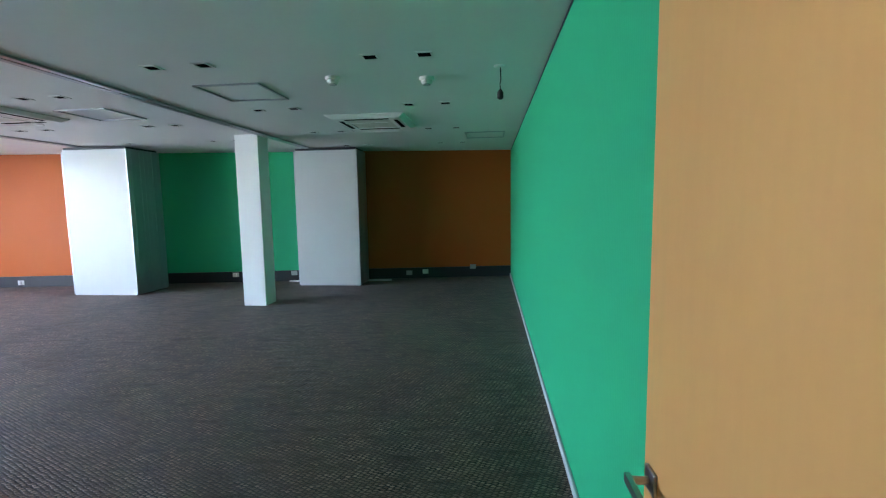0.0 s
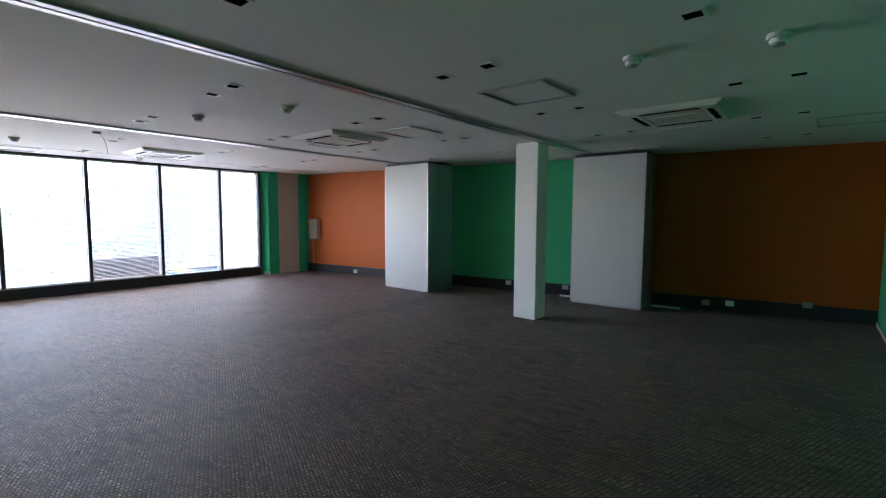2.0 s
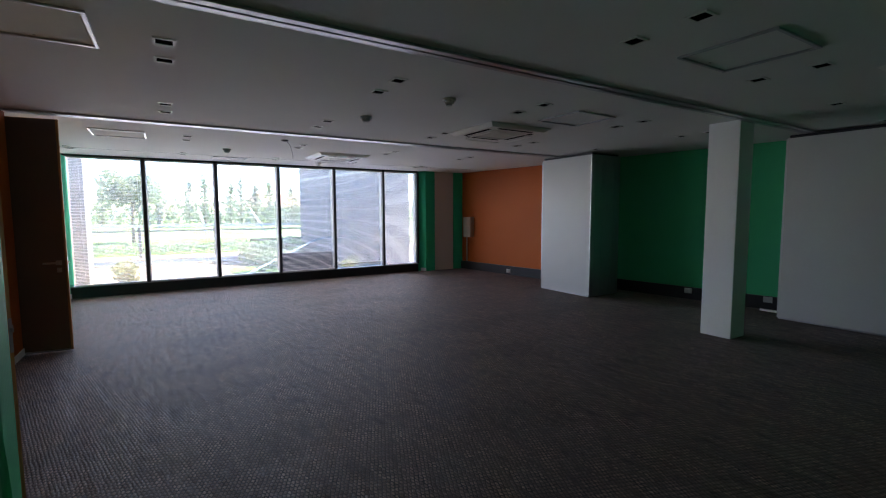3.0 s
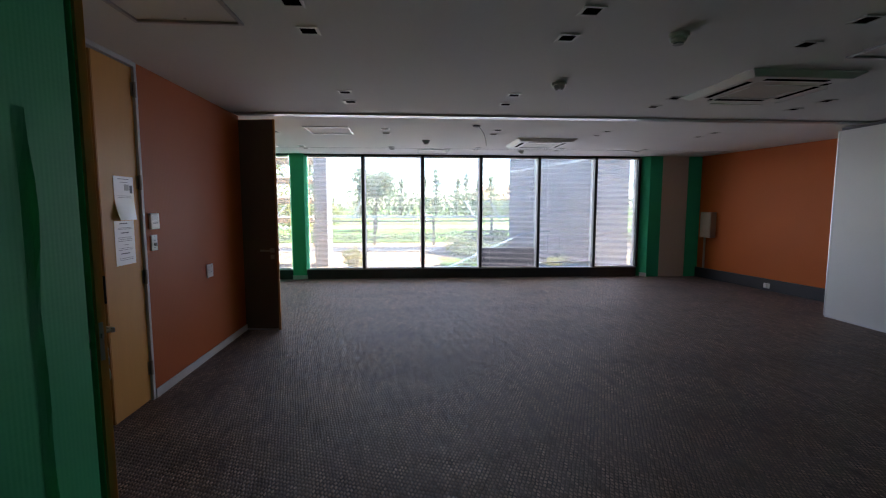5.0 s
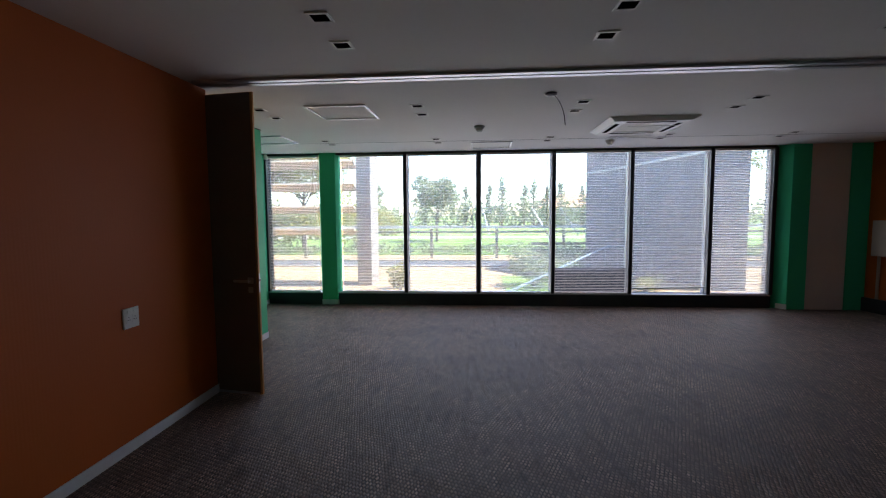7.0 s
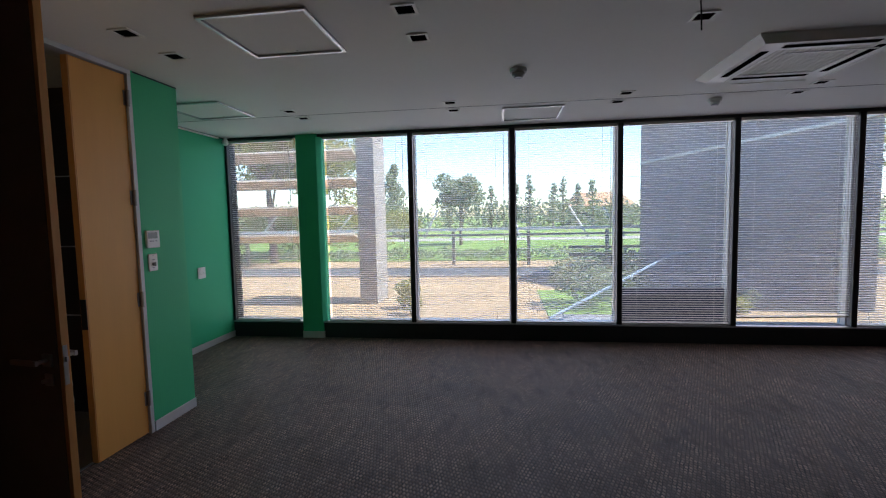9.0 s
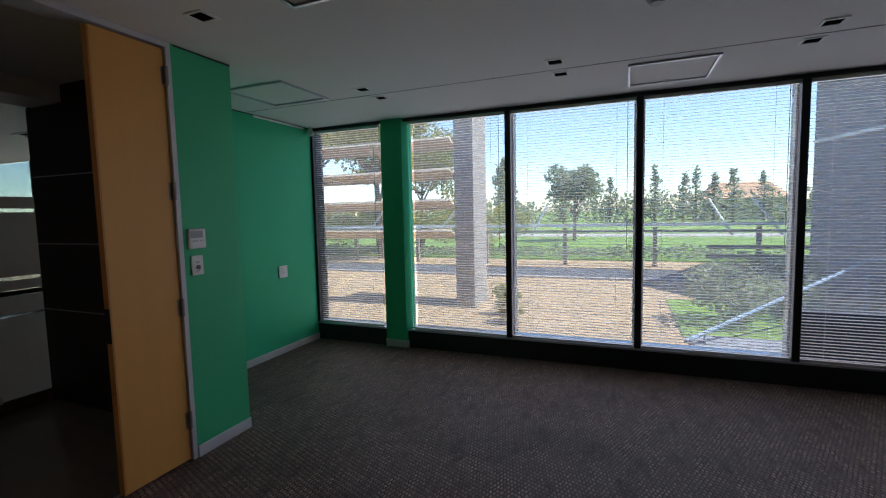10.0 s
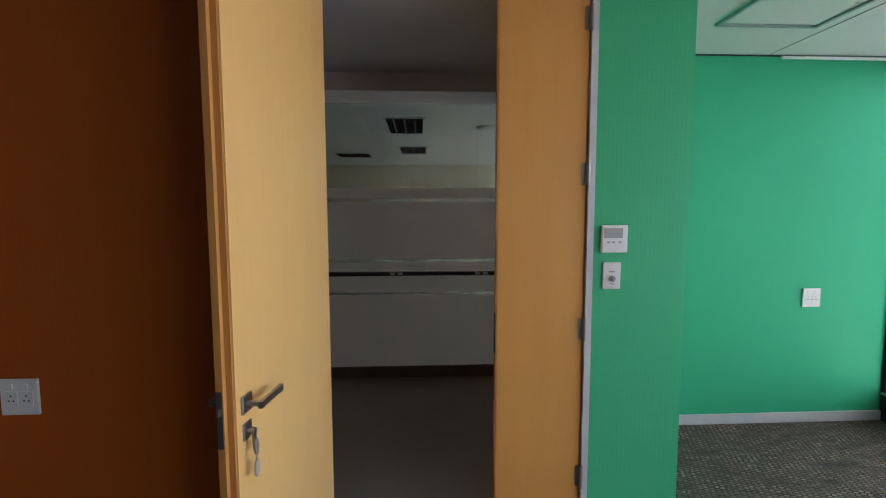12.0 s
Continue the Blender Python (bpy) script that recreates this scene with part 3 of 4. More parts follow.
def door_leaf(name, label, m, width, back, keys=False, hz=0.99, veneer=WOOD):
    """A tall leaf hinged at its local origin and reaching along x; its corridor face looks to +y."""
    d = thing(name, label, "door", m)
    t = 0.045
    piece("corridor_face", veneer, ((0.006, t / 2 - 0.004, 0.012), (width - 0.006, t / 2, H - 0.045)), parent=d)
    piece("core", EDGE, ((0, -t / 2 + 0.002, 0.01), (width, t / 2 - 0.0045, H - 0.042)), parent=d, label="orange-brown beech lipping")
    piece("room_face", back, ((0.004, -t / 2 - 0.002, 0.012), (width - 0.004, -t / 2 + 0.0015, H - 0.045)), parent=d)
    piece("rebate", EDGE, ((width + 0.0005, -t / 2 + 0.002, 0.01), (width + 0.016, 0, H - 0.042)), parent=d)
    piece("drop_seal", ALU, ((0.01, -t / 2 - 0.006, 0.006), (width - 0.01, -t / 2 - 0.0025, 0.026)), parent=d)
    piece("lock_plate", STEEL, ((width + 0.0165, -t / 2 + 0.004, 0.89), (width + 0.0185, -0.002, 1.05)), parent=d)
    piece("latch", STEEL, ((width + 0.0186, -t / 2 + 0.008, 0.985), (width + 0.03, -0.007, 1.005)), parent=d)
    lever(d, pose(width - 0.055, t / 2, hz) @ Matrix.Scale(-1, 4, (1, 0, 0)))
    lever(d, pose(width - 0.055, -t / 2 - 0.002, hz, 0, 0, 180))
    if keys:
        bm = bmesh.new()
        box(bm, (width - 0.062, t / 2 + 0.02, 0.87), (width - 0.048, t / 2 + 0.026, 0.915))
        part("key", bm, STEEL, d)
        for name, z, half, tall, material, label in (("key_fob", 0.862, 0.011, 0.026, HINGE, "dark steel key fob"), ("key_tag", 0.796, 0.013, 0.026, TAG, "pale translucent oval key tag")):
            bm = bmesh.new()
            ring_pts = [(half * math.cos(a), tall * math.sin(a)) for a in [2 * math.pi * i / 16 for i in range(16)]]
            front = [bm.verts.new((width - 0.058 + u, t / 2 + 0.03, z + v)) for u, v in ring_pts]
            rear = [bm.verts.new((width - 0.058 + u, t / 2 + 0.022, z + v)) for u, v in ring_pts]
            bm.faces.new(front)
            bm.faces.new(rear[::-1])
            for i in range(16):
                bm.faces.new((front[i], rear[i], rear[(i + 1) % 16], front[(i + 1) % 16]))
            part(name, bm, material, d, label, bevel=0.0015)
        bm = bmesh.new()
        rod(bm, (width - 0.056, t / 2 + 0.026, 0.818), (width - 0.057, t / 2 + 0.026, 0.84), 0.0025, 6)
        part("key_chain", bm, STEEL, d)
    return d


def side_leaf(name, label, x0, x1, face):
    """A narrow fixed leaf, shut, with four hinges on its frame side."""
    d = thing(name, label, "door", pose(0, face, 0))
    piece("leaf", WARMWOOD, ((x0, -0.055, 0.012), (x1, -0.010, H - 0.045)), parent=d)
    piece("edge", EDGE, ((x1 + 0.0005, -0.054, 0.012), (x1 + 0.008, -0.012, H - 0.046)), parent=d)
    piece("strike_plate", BLACK, ((x1 + 0.0085, -0.05, 0.87), (x1 + 0.0105, -0.01, 1.06)), parent=d)
    for z in (0.265, 0.985, 1.70, 2.38):
        bm = bmesh.new()
        rod(bm, (x0 - 0.004, 0.006, z - 0.055), (x0 - 0.004, 0.006, z + 0.055), 0.010)
        box(bm, (x0 - 0.012, -0.0098, z - 0.05), (x0 + 0.02, -0.006, z + 0.05))
        part("hinge", bm, HINGE, d)
    return d


def door_frame(name, x0, x1, face, depth=0.15):
    """Slim painted steel frame round a pair of leaves."""
    f = setting(new(name), "slim pale painted steel door frame", "door frame")
    piece("jamb", SKIRT, ((x0, face - depth, 0), (x0 + 0.03, face + 0.006, H - 0.035)), parent=f)
    piece("jamb", SKIRT, ((x1 - 0.03, face - depth, 0), (x1, face + 0.006, H - 0.035)), parent=f)
    piece("frame_head", SKIRT, ((x0, face - depth, H - 0.034), (x1, face + 0.006, H - 0.002)), parent=f)
    piece("threshold", ALU, ((x0 + 0.031, face - 0.075, 0.001), (x1 - 0.031, face - 0.055, 0.006)), parent=f)
    return f


door_frame("door_1", 0.123, 1.115, FACE_A)
door_leaf("open_door", "tall beech veneer door standing open by the green wall", pose(1.06, FACE_A + 0.02, 0, 0, 0, 90.5), 0.825, GREEN, hz=0.93, veneer=MIDWOOD)
door_frame("door_2", -4.467, -3.15, FACE_B)
side_leaf("side_door", "narrow shut beech door leaf with two notices", -4.43, -4.01, FACE_B)
door_leaf("open_door", "tall beech veneer door standing open, keys in its lock", pose(-3.17, FACE_B + 0.02, 0, 0, 0, 63), 0.82, GREEN, keys=True)
door_frame("door_3", -7.737, -6.463, FACE_C)
side_leaf("side_door", "narrow shut beech door leaf beside the green wall", -7.70, -7.30, FACE_C)
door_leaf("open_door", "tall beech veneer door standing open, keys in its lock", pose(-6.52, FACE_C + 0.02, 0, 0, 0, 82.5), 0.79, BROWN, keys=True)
setting(piece("wall_south_b_end", GREEN, ((-3.148, FACE_B - WA, 0), (-2.693, FACE_B, H))), "green wall beside the doorway", "wall")

# ---- corridor and the glass partition behind the doors ----
GP = -2.45
part_wall = setting(new("glass_partition"), "glass corridor partition with frosted film bands and dark rails", "partition")
piece("base_rail", BROWN, ((-10.3, GP - 0.05, 0), (2.6, GP + 0.03, 0.1)), parent=part_wall)
piece("head_rail", CHARCOAL, ((-10.3, GP - 0.05, 2.53), (2.6, GP + 0.03, H + 0.018)), parent=part_wall)
piece("bulkhead", PLASTER, ((-10.3, GP + 0.1, H - 0.12), (2.6, GP + 0.5, H + 0.018)), parent=part_wall)
for x in (-9.2, -8.05, -5.6, -4.4, -3.2, -2.0, -0.8, 0.4, 1.6):
    q = piece("glass_joint", CHARCOAL, ((x - 0.006, GP - 0.009, 0.1), (x + 0.006, GP + 0.009, 2.53)), parent=part_wall)
p = piece("clear_glass", CLEAN, ((-10.3, GP - 0.005, 0.1), (2.6, GP + 0.005, 2.53)), parent=part_wall)
p.visible_shadow = False
for z0, z1 in ((0.1, 0.77), (0.79, 0.94), (0.985, 1.065), (1.095, 1.615), (1.645, 1.74)):
    piece("frosted_film", FILM, ((-10.3, GP + 0.006, z0), (2.6, GP + 0.0075, z1)), parent=part_wall)
piece("film_line", CHARCOAL, ((-10.3, GP + 0.008, 0.944), (2.6, GP + 0.0095, 0.978)), parent=part_wall, label="dark line between the film bands")
for x in np.arange(-9.9, 2.4, 0.78):
    for u in (0.0, 0.07):
        piece("film_square", PLASTIC, ((x + u, GP + 0.0102, 0.95), (x + u + 0.045, GP + 0.0112, 0.972)), parent=part_wall)
for k, (x, y, w, d) in enumerate(((-6.76, -4.16, 0.5, 1.1), (-6.82, -6.42, 0.5, 1.0), (-9.2, -4.2, 0.5, 1.1), (-4.4, -4.2, 0.5, 1.1), (-4.4, -6.5, 0.5, 1.0), (-2.0, -4.2, 0.5, 1.1), (-9.2, -6.5, 0.5, 1.0))):
    tr = thing("ceiling_light", "unlit recessed louvre light in the ceiling behind", "light fitting", pose(x, y, H + 0.02), "louvre lights")
    piece("frame", PLASTIC, ((-w / 2, -d / 2, -0.012), (w / 2, -d / 2 + 0.03, 0)), ((-w / 2, d / 2 - 0.03, -0.012), (w / 2, d / 2, 0)), ((-w / 2, -d / 2 + 0.03, -0.012), (-w / 2 + 0.03, d / 2 - 0.03, 0)), ((w / 2 - 0.03, -d / 2 + 0.03, -0.012), (w / 2, d / 2 - 0.03, 0)), parent=tr)
    # Black sheet paints the shade inside the fitting.
    piece("tray", SHADEBLACK, ((-w / 2 + 0.031, -d / 2 + 0.031, -0.004), (w / 2 - 0.031, d / 2 - 0.031, -0.001)), parent=tr)
    for i in range(3):
        u = -w / 2 + w * (i + 1) / 4
        piece("louvre", GREYPLASTIC, ((u - 0.004, -d / 2 + 0.031, -0.03), (u + 0.004, d / 2 - 0.031, -0.005)), parent=tr)
piece_hole = thing("missing_tile", "dark opening where a ceiling tile is missing", "ceiling tile", pose(-5.67, -7.22, H + 0.02))
# Flat black sheet, the opening's shade painted on.
piece("opening", SHADEBLACK, ((-0.3, -0.3, -0.006), (0.3, 0.3, -0.002)), parent=piece_hole)
bm = bmesh.new()
lathe(bm, [(0.10, -0.03), (0.13, -0.015), (0.14, 0)], 20)
rd = thing("ceiling_speaker", "round white ceiling speaker in the room behind", "speaker", pose(-7.8, -4.19, H + 0.02))
part("grille", bm, PLASTIC, rd, smooth=True)


# ---- ceiling fixtures ----
def downlight(m, first=[]):
    """A small square recessed lamp, unlit."""
    if first:
        return copy_thing(first[0], m)
    d = thing("downlight", "unlit square recessed ceiling downlight", "downlight", m, "ceiling downlights")
    w, i = 0.062, 0.046
    piece("trim", PLASTIC, ((-w, -w, -0.006), (w, -i, 0.004)), ((-w, i, -0.006), (w, w, 0.004)), ((-w, -i, -0.006), (-i, i, 0.004)), ((i, -i, -0.006), (w, i, 0.004)), parent=d)
    # No hole is cut: black sheet and lamp carry the painted shade.
    piece("recess", SHADEBLACK, ((-i, -i, -0.002), (i, i, -0.0005)), parent=d)
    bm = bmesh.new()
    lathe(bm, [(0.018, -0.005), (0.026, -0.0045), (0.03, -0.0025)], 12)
    part("lamp", bm, SHADEBLACK, d)
    first.append(d)
    return d


for rows, cols in (((2.33, 3.91, 5.49, 7.07, 8.6), (-1.85, -1.44, -0.16, 0.235)), ((1.43, 3.02, 4.61, 6.19, 7.6), (-3.35, -3.74, -5.21, -5.60)), ((0.1, 1.68, 3.25, 4.81, 6.4), (-7.19, -7.56, -9.11, -9.42))):
    for y in rows:
        for x in cols:
            if y < far_y(x) - 0.4 and not (y > 7.5 and -6.7 < x < -5.3):
                downlight(pose(x, y, H))


def cassette(m, first=[]):
    """A four-way ceiling air-conditioning cassette."""
    if first:
        return copy_thing(first[0], m)
    c = thing("air_conditioner", "white four-way ceiling air-conditioning cassette, switched off", "air conditioner", m, "ceiling cassettes")
    w = 0.47
    bm = bmesh.new()
    lo = [bm.verts.new((x, y, -0.045)) for x, y in ((-w + 0.06, -w + 0.06), (w - 0.06, -w + 0.06), (w - 0.06, w - 0.06), (-w + 0.06, w - 0.06))]
    hi = [bm.verts.new((x, y, -0.008)) for x, y in ((-w, -w), (w, -w), (w, w), (-w, w))]
    top = [bm.verts.new((x, y, 0.0)) for x, y in ((-w, -w), (w, -w), (w, w), (-w, w))]
    inn = [bm.verts.new((x, y, -0.045)) for x, y in ((-0.27, -0.27), (0.27, -0.27), (0.27, 0.27), (-0.27, 0.27))]
    deep = [bm.verts.new((x, y, -0.03)) for x, y in ((-0.27, -0.27), (0.27, -0.27), (0.27, 0.27), (-0.27, 0.27))]
    for k in range(4):
        j = (k + 1) % 4
        bm.faces.new((hi[k], hi[j], lo[j], lo[k]))
        bm.faces.new((top[k], top[j], hi[j], hi[k]))
        bm.faces.new((lo[k], lo[j], inn[j], inn[k]))
        bm.faces.new((inn[k], inn[j], deep[j], deep[k]))
    bm.faces.new(deep)
    part("fascia", bm, PLASTIC, c)
    for k in range(4):
        r = pose(0, 0, 0, 0, 0, 90 * k)
        # Slots are flat sheets with their shade painted black.
        piece("air_slot", SHADEBLACK, ((-0.27, -0.365, -0.0475), (0.27, -0.315, -0.0455)), parent=c, m=r)
        piece("vane", PLASTIC, ((-0.26, -0.352, -0.054), (0.26, -0.335, -0.048)), parent=c, m=r @ pose(0, 0, 0, 6))
    for k in range(13):
        y = -0.24 + 0.04 * k
        piece("grille_bar", GRILLE, ((-0.262, y - 0.0165, -0.041), (0.262, y + 0.0165, -0.031)), parent=c)
    first.append(c)
    return c


for x, y in ((-0.77, 6.35), (-4.72, 5.13), (-8.35, 4.17)):
    cassette(pose(x, y, H))


def hatch(x, y, sx=0.6, sy=0.6):
    h = thing("access_hatch", "square ceiling access hatch with a thin white frame", "hatch", pose(x, y, H), "ceiling hatches")
    a, b = sx / 2, sy / 2
    f = 0.02
    piece("frame", ALU, ((-a, -b, -0.014), (a, -b + f, -0.0005)), ((-a, b - f, -0.014), (a, b, -0.0005)), ((-a, -b + f, -0.014), (-a + f, b - f, -0.0005)), ((a - f, -b + f, -0.014), (a, b - f, -0.0005)), parent=h, label="bright aluminium frame")
    piece("panel", PLASTER, ((-a + 0.03, -b + 0.03, -0.004), (a - 0.03, b - 0.03, -0.0005)), parent=h)
    bm = bmesh.new()
    rod(bm, (-a + 0.06, 0, -0.007), (-a + 0.06, 0, -0.0035), 0.008)
    part("lock", bm, STEEL, h)


for x, y in ((-1.58, 4.72), (-3.65, 5.4), (-3.36, 0.78), (-7.37, 0.9), (-9.72, 2.46), (-8.91, -0.62), (0.63, 7.8)):
    hatch(x, y)
joint = setting(piece("ceiling_joint", CHARCOAL, ((-9.303, NOOK + 0.01, H - 0.0025), (-9.299, 8.2, H - 0.0005))), "fine shadow joint along the ceiling by the windows", "trim")


def detector(x, y, material=PLASTIC, label="white round smoke detector on the ceiling", r=0.062):
    d = thing("smoke_detector", label, "smoke detector", pose(x, y, H), "smoke detectors")
    bm = bmesh.new()
    lathe(bm, [(r * 0.95, -0.026), (r, -0.018), (r, -0.0005)], 20)
    part("base", bm, material, d, smooth=False)
    bm = bmesh.new()
    lathe(bm, [(r * 0.3, -0.056), (r * 0.62, -0.054), (r * 0.75, -0.042), (r * 0.75, -0.0265)], 20)
    part("head", bm, material, d)
    bm = bmesh.new()
    lathe(bm, [(r * 0.5, -0.064), (r * 0.5, -0.0565)], 16)
    part("sensor", bm, GREYPLASTIC, d)


detector(-0.60, 4.37)
detector(0.17, 4.5)
detector(-3.63, 3.68)
detector(-4.76, 3.31, GREYPLASTIC, "grey round smoke detector on the ceiling")
detector(-8.26, 2.28, GREYPLASTIC, "grey round smoke detector on the ceiling")
detector(-9.51, 4.15)

# a loose lamp cable with its plug, and a stray wire
cable = thing("hanging_cable", "loose black plug hanging from a ceiling rose by a thin cable", "cable", pose(0.78, 4.27, H))
bm = bmesh.new()
lathe(bm, [(0.03, -0.014), (0.045, -0.008), (0.05, -0.0005)], 16)
part("ceiling_rose", bm, PLASTIC, cable)
bm = bmesh.new()
for a, b in zip([(0, 0, -0.014), (0.004, 0.002, -0.1), (-0.003, 0, -0.14)], [(0.004, 0.002, -0.1), (-0.003, 0, -0.14), (0.002, 0.0, -0.18)]):
    rod(bm, a, b, 0.004, 6)
part("flex", bm, BLACK, cable)
bm = bmesh.new()
lathe(bm, [(0.012, -0.255), (0.024, -0.245), (0.024, -0.2), (0.01, -0.18)], 12)
part("plug", bm, BLACK, cable)


def wire(name, label, points, r, material):
    cu = bpy.data.curves.new(name, "CURVE")
    cu.dimensions = "3D"
    sp = cu.splines.new("BEZIER")
    sp.bezier_points.add(len(points) - 1)
    for bp, co in zip(sp.bezier_points, points):
        bp.co = co
        bp.handle_left_type = bp.handle_right_type = "AUTO"
    cu.bevel_depth, cu.bevel_resolution, cu.use_fill_caps = r, 2, True
    tmp = bpy.data.objects.new(name, cu)
    me = bpy.data.meshes.new_from_object(tmp)
    bpy.data.objects.remove(tmp)
    me.materials.clear()
    me.materials.append(material)
    return tagged(new(name, me), label, "cable")


bm = bmesh.new()
lathe(bm, [(0.03, -0.02), (0.05, -0.012), (0.05, -0.0005)], 16)
wrose = thing("ceiling_rose", "small dark ceiling plate with a stray wire", "ceiling rose", pose(-6.86, 2.9, H))
part("plate", bm, BLACK, wrose)
wire("stray_wire", "thin stray wire drooping from the ceiling", [(-6.86, 2.92, H - 0.01), (-7.0, 3.0, H - 0.05), (-7.12, 3.06, H - 0.13), (-7.16, 3.08, H - 0.22)], 0.0035, BLACK)

# ---- wall fittings ----


def room_controller(x, face):
    c = thing("room_controller", "white air-conditioning wall controller with a grey display", "controller", pose(x, face, 1.405))
    piece("case", PLASTIC, ((-0.06, 0.0005, -0.063), (0.06, 0.02, 0.063)), parent=c, bevel=0.004)
    piece("screen", SCREEN, ((-0.036, 0.0202, 0.005), (0.05, 0.0215, 0.05)), parent=c)
    for u in (-0.03, 0.0, 0.022):
        piece("button", GREYPLASTIC, ((u, 0.0202, -0.018), (u + 0.014, 0.0225, -0.010)), parent=c)


def light_switch(x, face):
    s = thing("light_switch", "white upright switch plate with a dark knob", "switch", pose(x, face, 1.235))
    piece("plate", PLASTIC, ((-0.042, 0.0005, -0.062), (0.042, 0.01, 0.062)), parent=s, bevel=0.003)
    bm = bmesh.new()
    rod(bm, (0, 0.0102, -0.012), (0, 0.024, -0.012), 0.013, 12)
    box(bm, (-0.004, 0.0242, -0.026), (0.004, 0.03, 0.002))
    part("knob", bm, HINGE, s, "dark rotary knob")
    piece("legend", GREYPLASTIC, ((-0.014, 0.0101, 0.016), (0.014, 0.0108, 0.024)), parent=s)
    piece("legend", GREYPLASTIC, ((-0.012, 0.0101, -0.04), (0.012, 0.0108, -0.034)), parent=s)
    for z in (0.05, -0.05):
        bm = bmesh.new()
        rod(bm, (0, 0.0095, z), (0, 0.0108, z), 0.003)
        part("screw", bm, STEEL, s)


def wall_socket(x, face, z, mirror=1):
    s = thing("wall_socket", "square white double wall socket", "socket", pose(x, face, z))
    piece("plate", PLASTIC, ((-0.066, 0.0005, -0.066), (0.066, 0.011, 0.066)), parent=s, bevel=0.003)
    for u in (-0.026, 0.026):
        piece("insert", PLASTIC, ((u - 0.022, 0.0112, -0.03), (u + 0.022, 0.0135, 0.022)), parent=s)
        for du, dz in ((-0.008, -0.012), (0.008, -0.012), (0, 0.006)):
            bm = bmesh.new()
            rod(bm, (u + du, 0.0136, dz), (u + du, 0.0142, dz), 0.0035)
            part("pin_hole", bm, BLACK, s)
        piece("switch", PLASTIC, ((u - 0.007, 0.0112, 0.03), (u + 0.007, 0.0155, 0.05)), parent=s)


room_controller(-4.578, FACE_B)
light_switch(-4.568, FACE_B)
wall_socket(-5.516, FACE_B, 0.875)
room_controller(-7.83, FACE_C)
light_switch(-7.825, FACE_C)
wall_socket(-9.715, NOOK, 0.915)

# notices taped to the side leaf
for x0, x1, z0, z1, curl, label in ((-4.365, -4.145, 1.425, 1.735, 0.035, "curling printed notice in a clear sleeve, taped on a door"), (-4.345, -4.125, 1.105, 1.42, 0.0, "printed white notice sheet taped on a door")):
    n_ = thing("notice", label, "notice", pose(0, FACE_B - 0.0095, 0))
    bm = bmesh.new()
    cols, rows = 6, 8
    grid = []
    for j in range(rows + 1):
        row = []
        for i in range(cols + 1):
            u, v = i / cols, j / rows
            lift = curl * max(0, 1 - v * 1.6) ** 2 * (0.4 + 0.6 * u)
            row.append([bm.verts.new((x0 + (x1 - x0) * u, d + lift, z0 + (z1 - z0) * v)) for d in (0.0012, 0.0024)])
        grid.append(row)
    for j in range(rows):
        for i in range(cols):
            bm.faces.new([grid[q][p][1] for q, p in ((j, i), (j, i + 1), (j + 1, i + 1), (j + 1, i))])
            bm.faces.new([grid[q][p][0] for q, p in ((j + 1, i), (j + 1, i + 1), (j, i + 1), (j, i))])
    rim = [(0, i) for i in range(cols)] + [(j, cols) for j in range(rows)] + [(rows, i) for i in range(cols, 0, -1)] + [(j, 0) for j in range(rows, 0, -1)]
    for (q, p), (q2, p2) in zip(rim, rim[1:] + rim[:1]):
        bm.faces.new((grid[q][p][0], grid[q2][p2][0], grid[q2][p2][1], grid[q][p][1]))
    if not curl:
        bm.free()
        bm = bmesh.new()
        box(bm, (x0, 0.0005, z0), (x1, 0.0015, z1))
    part("sheet", bm, PAPER, n_)
    w, hgt = x1 - x0, z1 - z0
    bars = [(0.25, 0.8, 0.93, 0.945), (0.3, 0.7, 0.86, 0.87)] if curl else [(0.35, 0.75, 0.93, 0.95), (0.3, 0.7, 0.72, 0.74), (0.35, 0.6, 0.45, 0.46), (0.3, 0.75, 0.25, 0.27)]
    bars += [(0.15, 0.85, z, z + 0.008) for z in ((0.55, 0.51) if curl else (0.84, 0.81, 0.62, 0.58, 0.54, 0.38, 0.34, 0.15, 0.11))]
    for a, b, c, d in bars:
        piece("print_line", INK, ((x0 + w * a, 0.0025 if not curl else 0.004, z0 + hgt * c), (x0 + w * b, 0.003 if not curl else 0.0045, z0 + hgt * d)), parent=n_)
    if curl:
        piece("print_block", INK, ((x0 + w * 0.08, 0.0042, z0 + hgt * 0.62), (x0 + w * 0.22, 0.0048, z0 + hgt * 0.8)), parent=n_)
        piece("print_block", GREYPLASTIC, ((x0 + w * 0.26, 0.0042, z0 + hgt * 0.68), (x0 + w * 0.5, 0.0048, z0 + hgt * 0.82)), parent=n_)

# distribution box on the orange wall with its conduit
bx = -9.88
db = thing("distribution_box", "beige metal electrical box on the orange wall", "electrical box", pose(bx, far_y(bx), 0, 0, 0, math.degrees(math.atan(0.154))))
piece("case", BOXPAINT, ((-0.14, -0.14, 0.87), (0.14, -0.002, 1.40)), parent=db, bevel=0.006)
piece("lid", BOXPAINT, ((-0.128, -0.15, 0.885), (0.128, -0.1405, 1.385)), parent=db, bevel=0.003)
bm = bmesh.new()
rod(bm, (-0.1, -0.04, 0.22), (-0.1, -0.04, 0.869), 0.02)
part("conduit", bm, BOXPAINT, db)

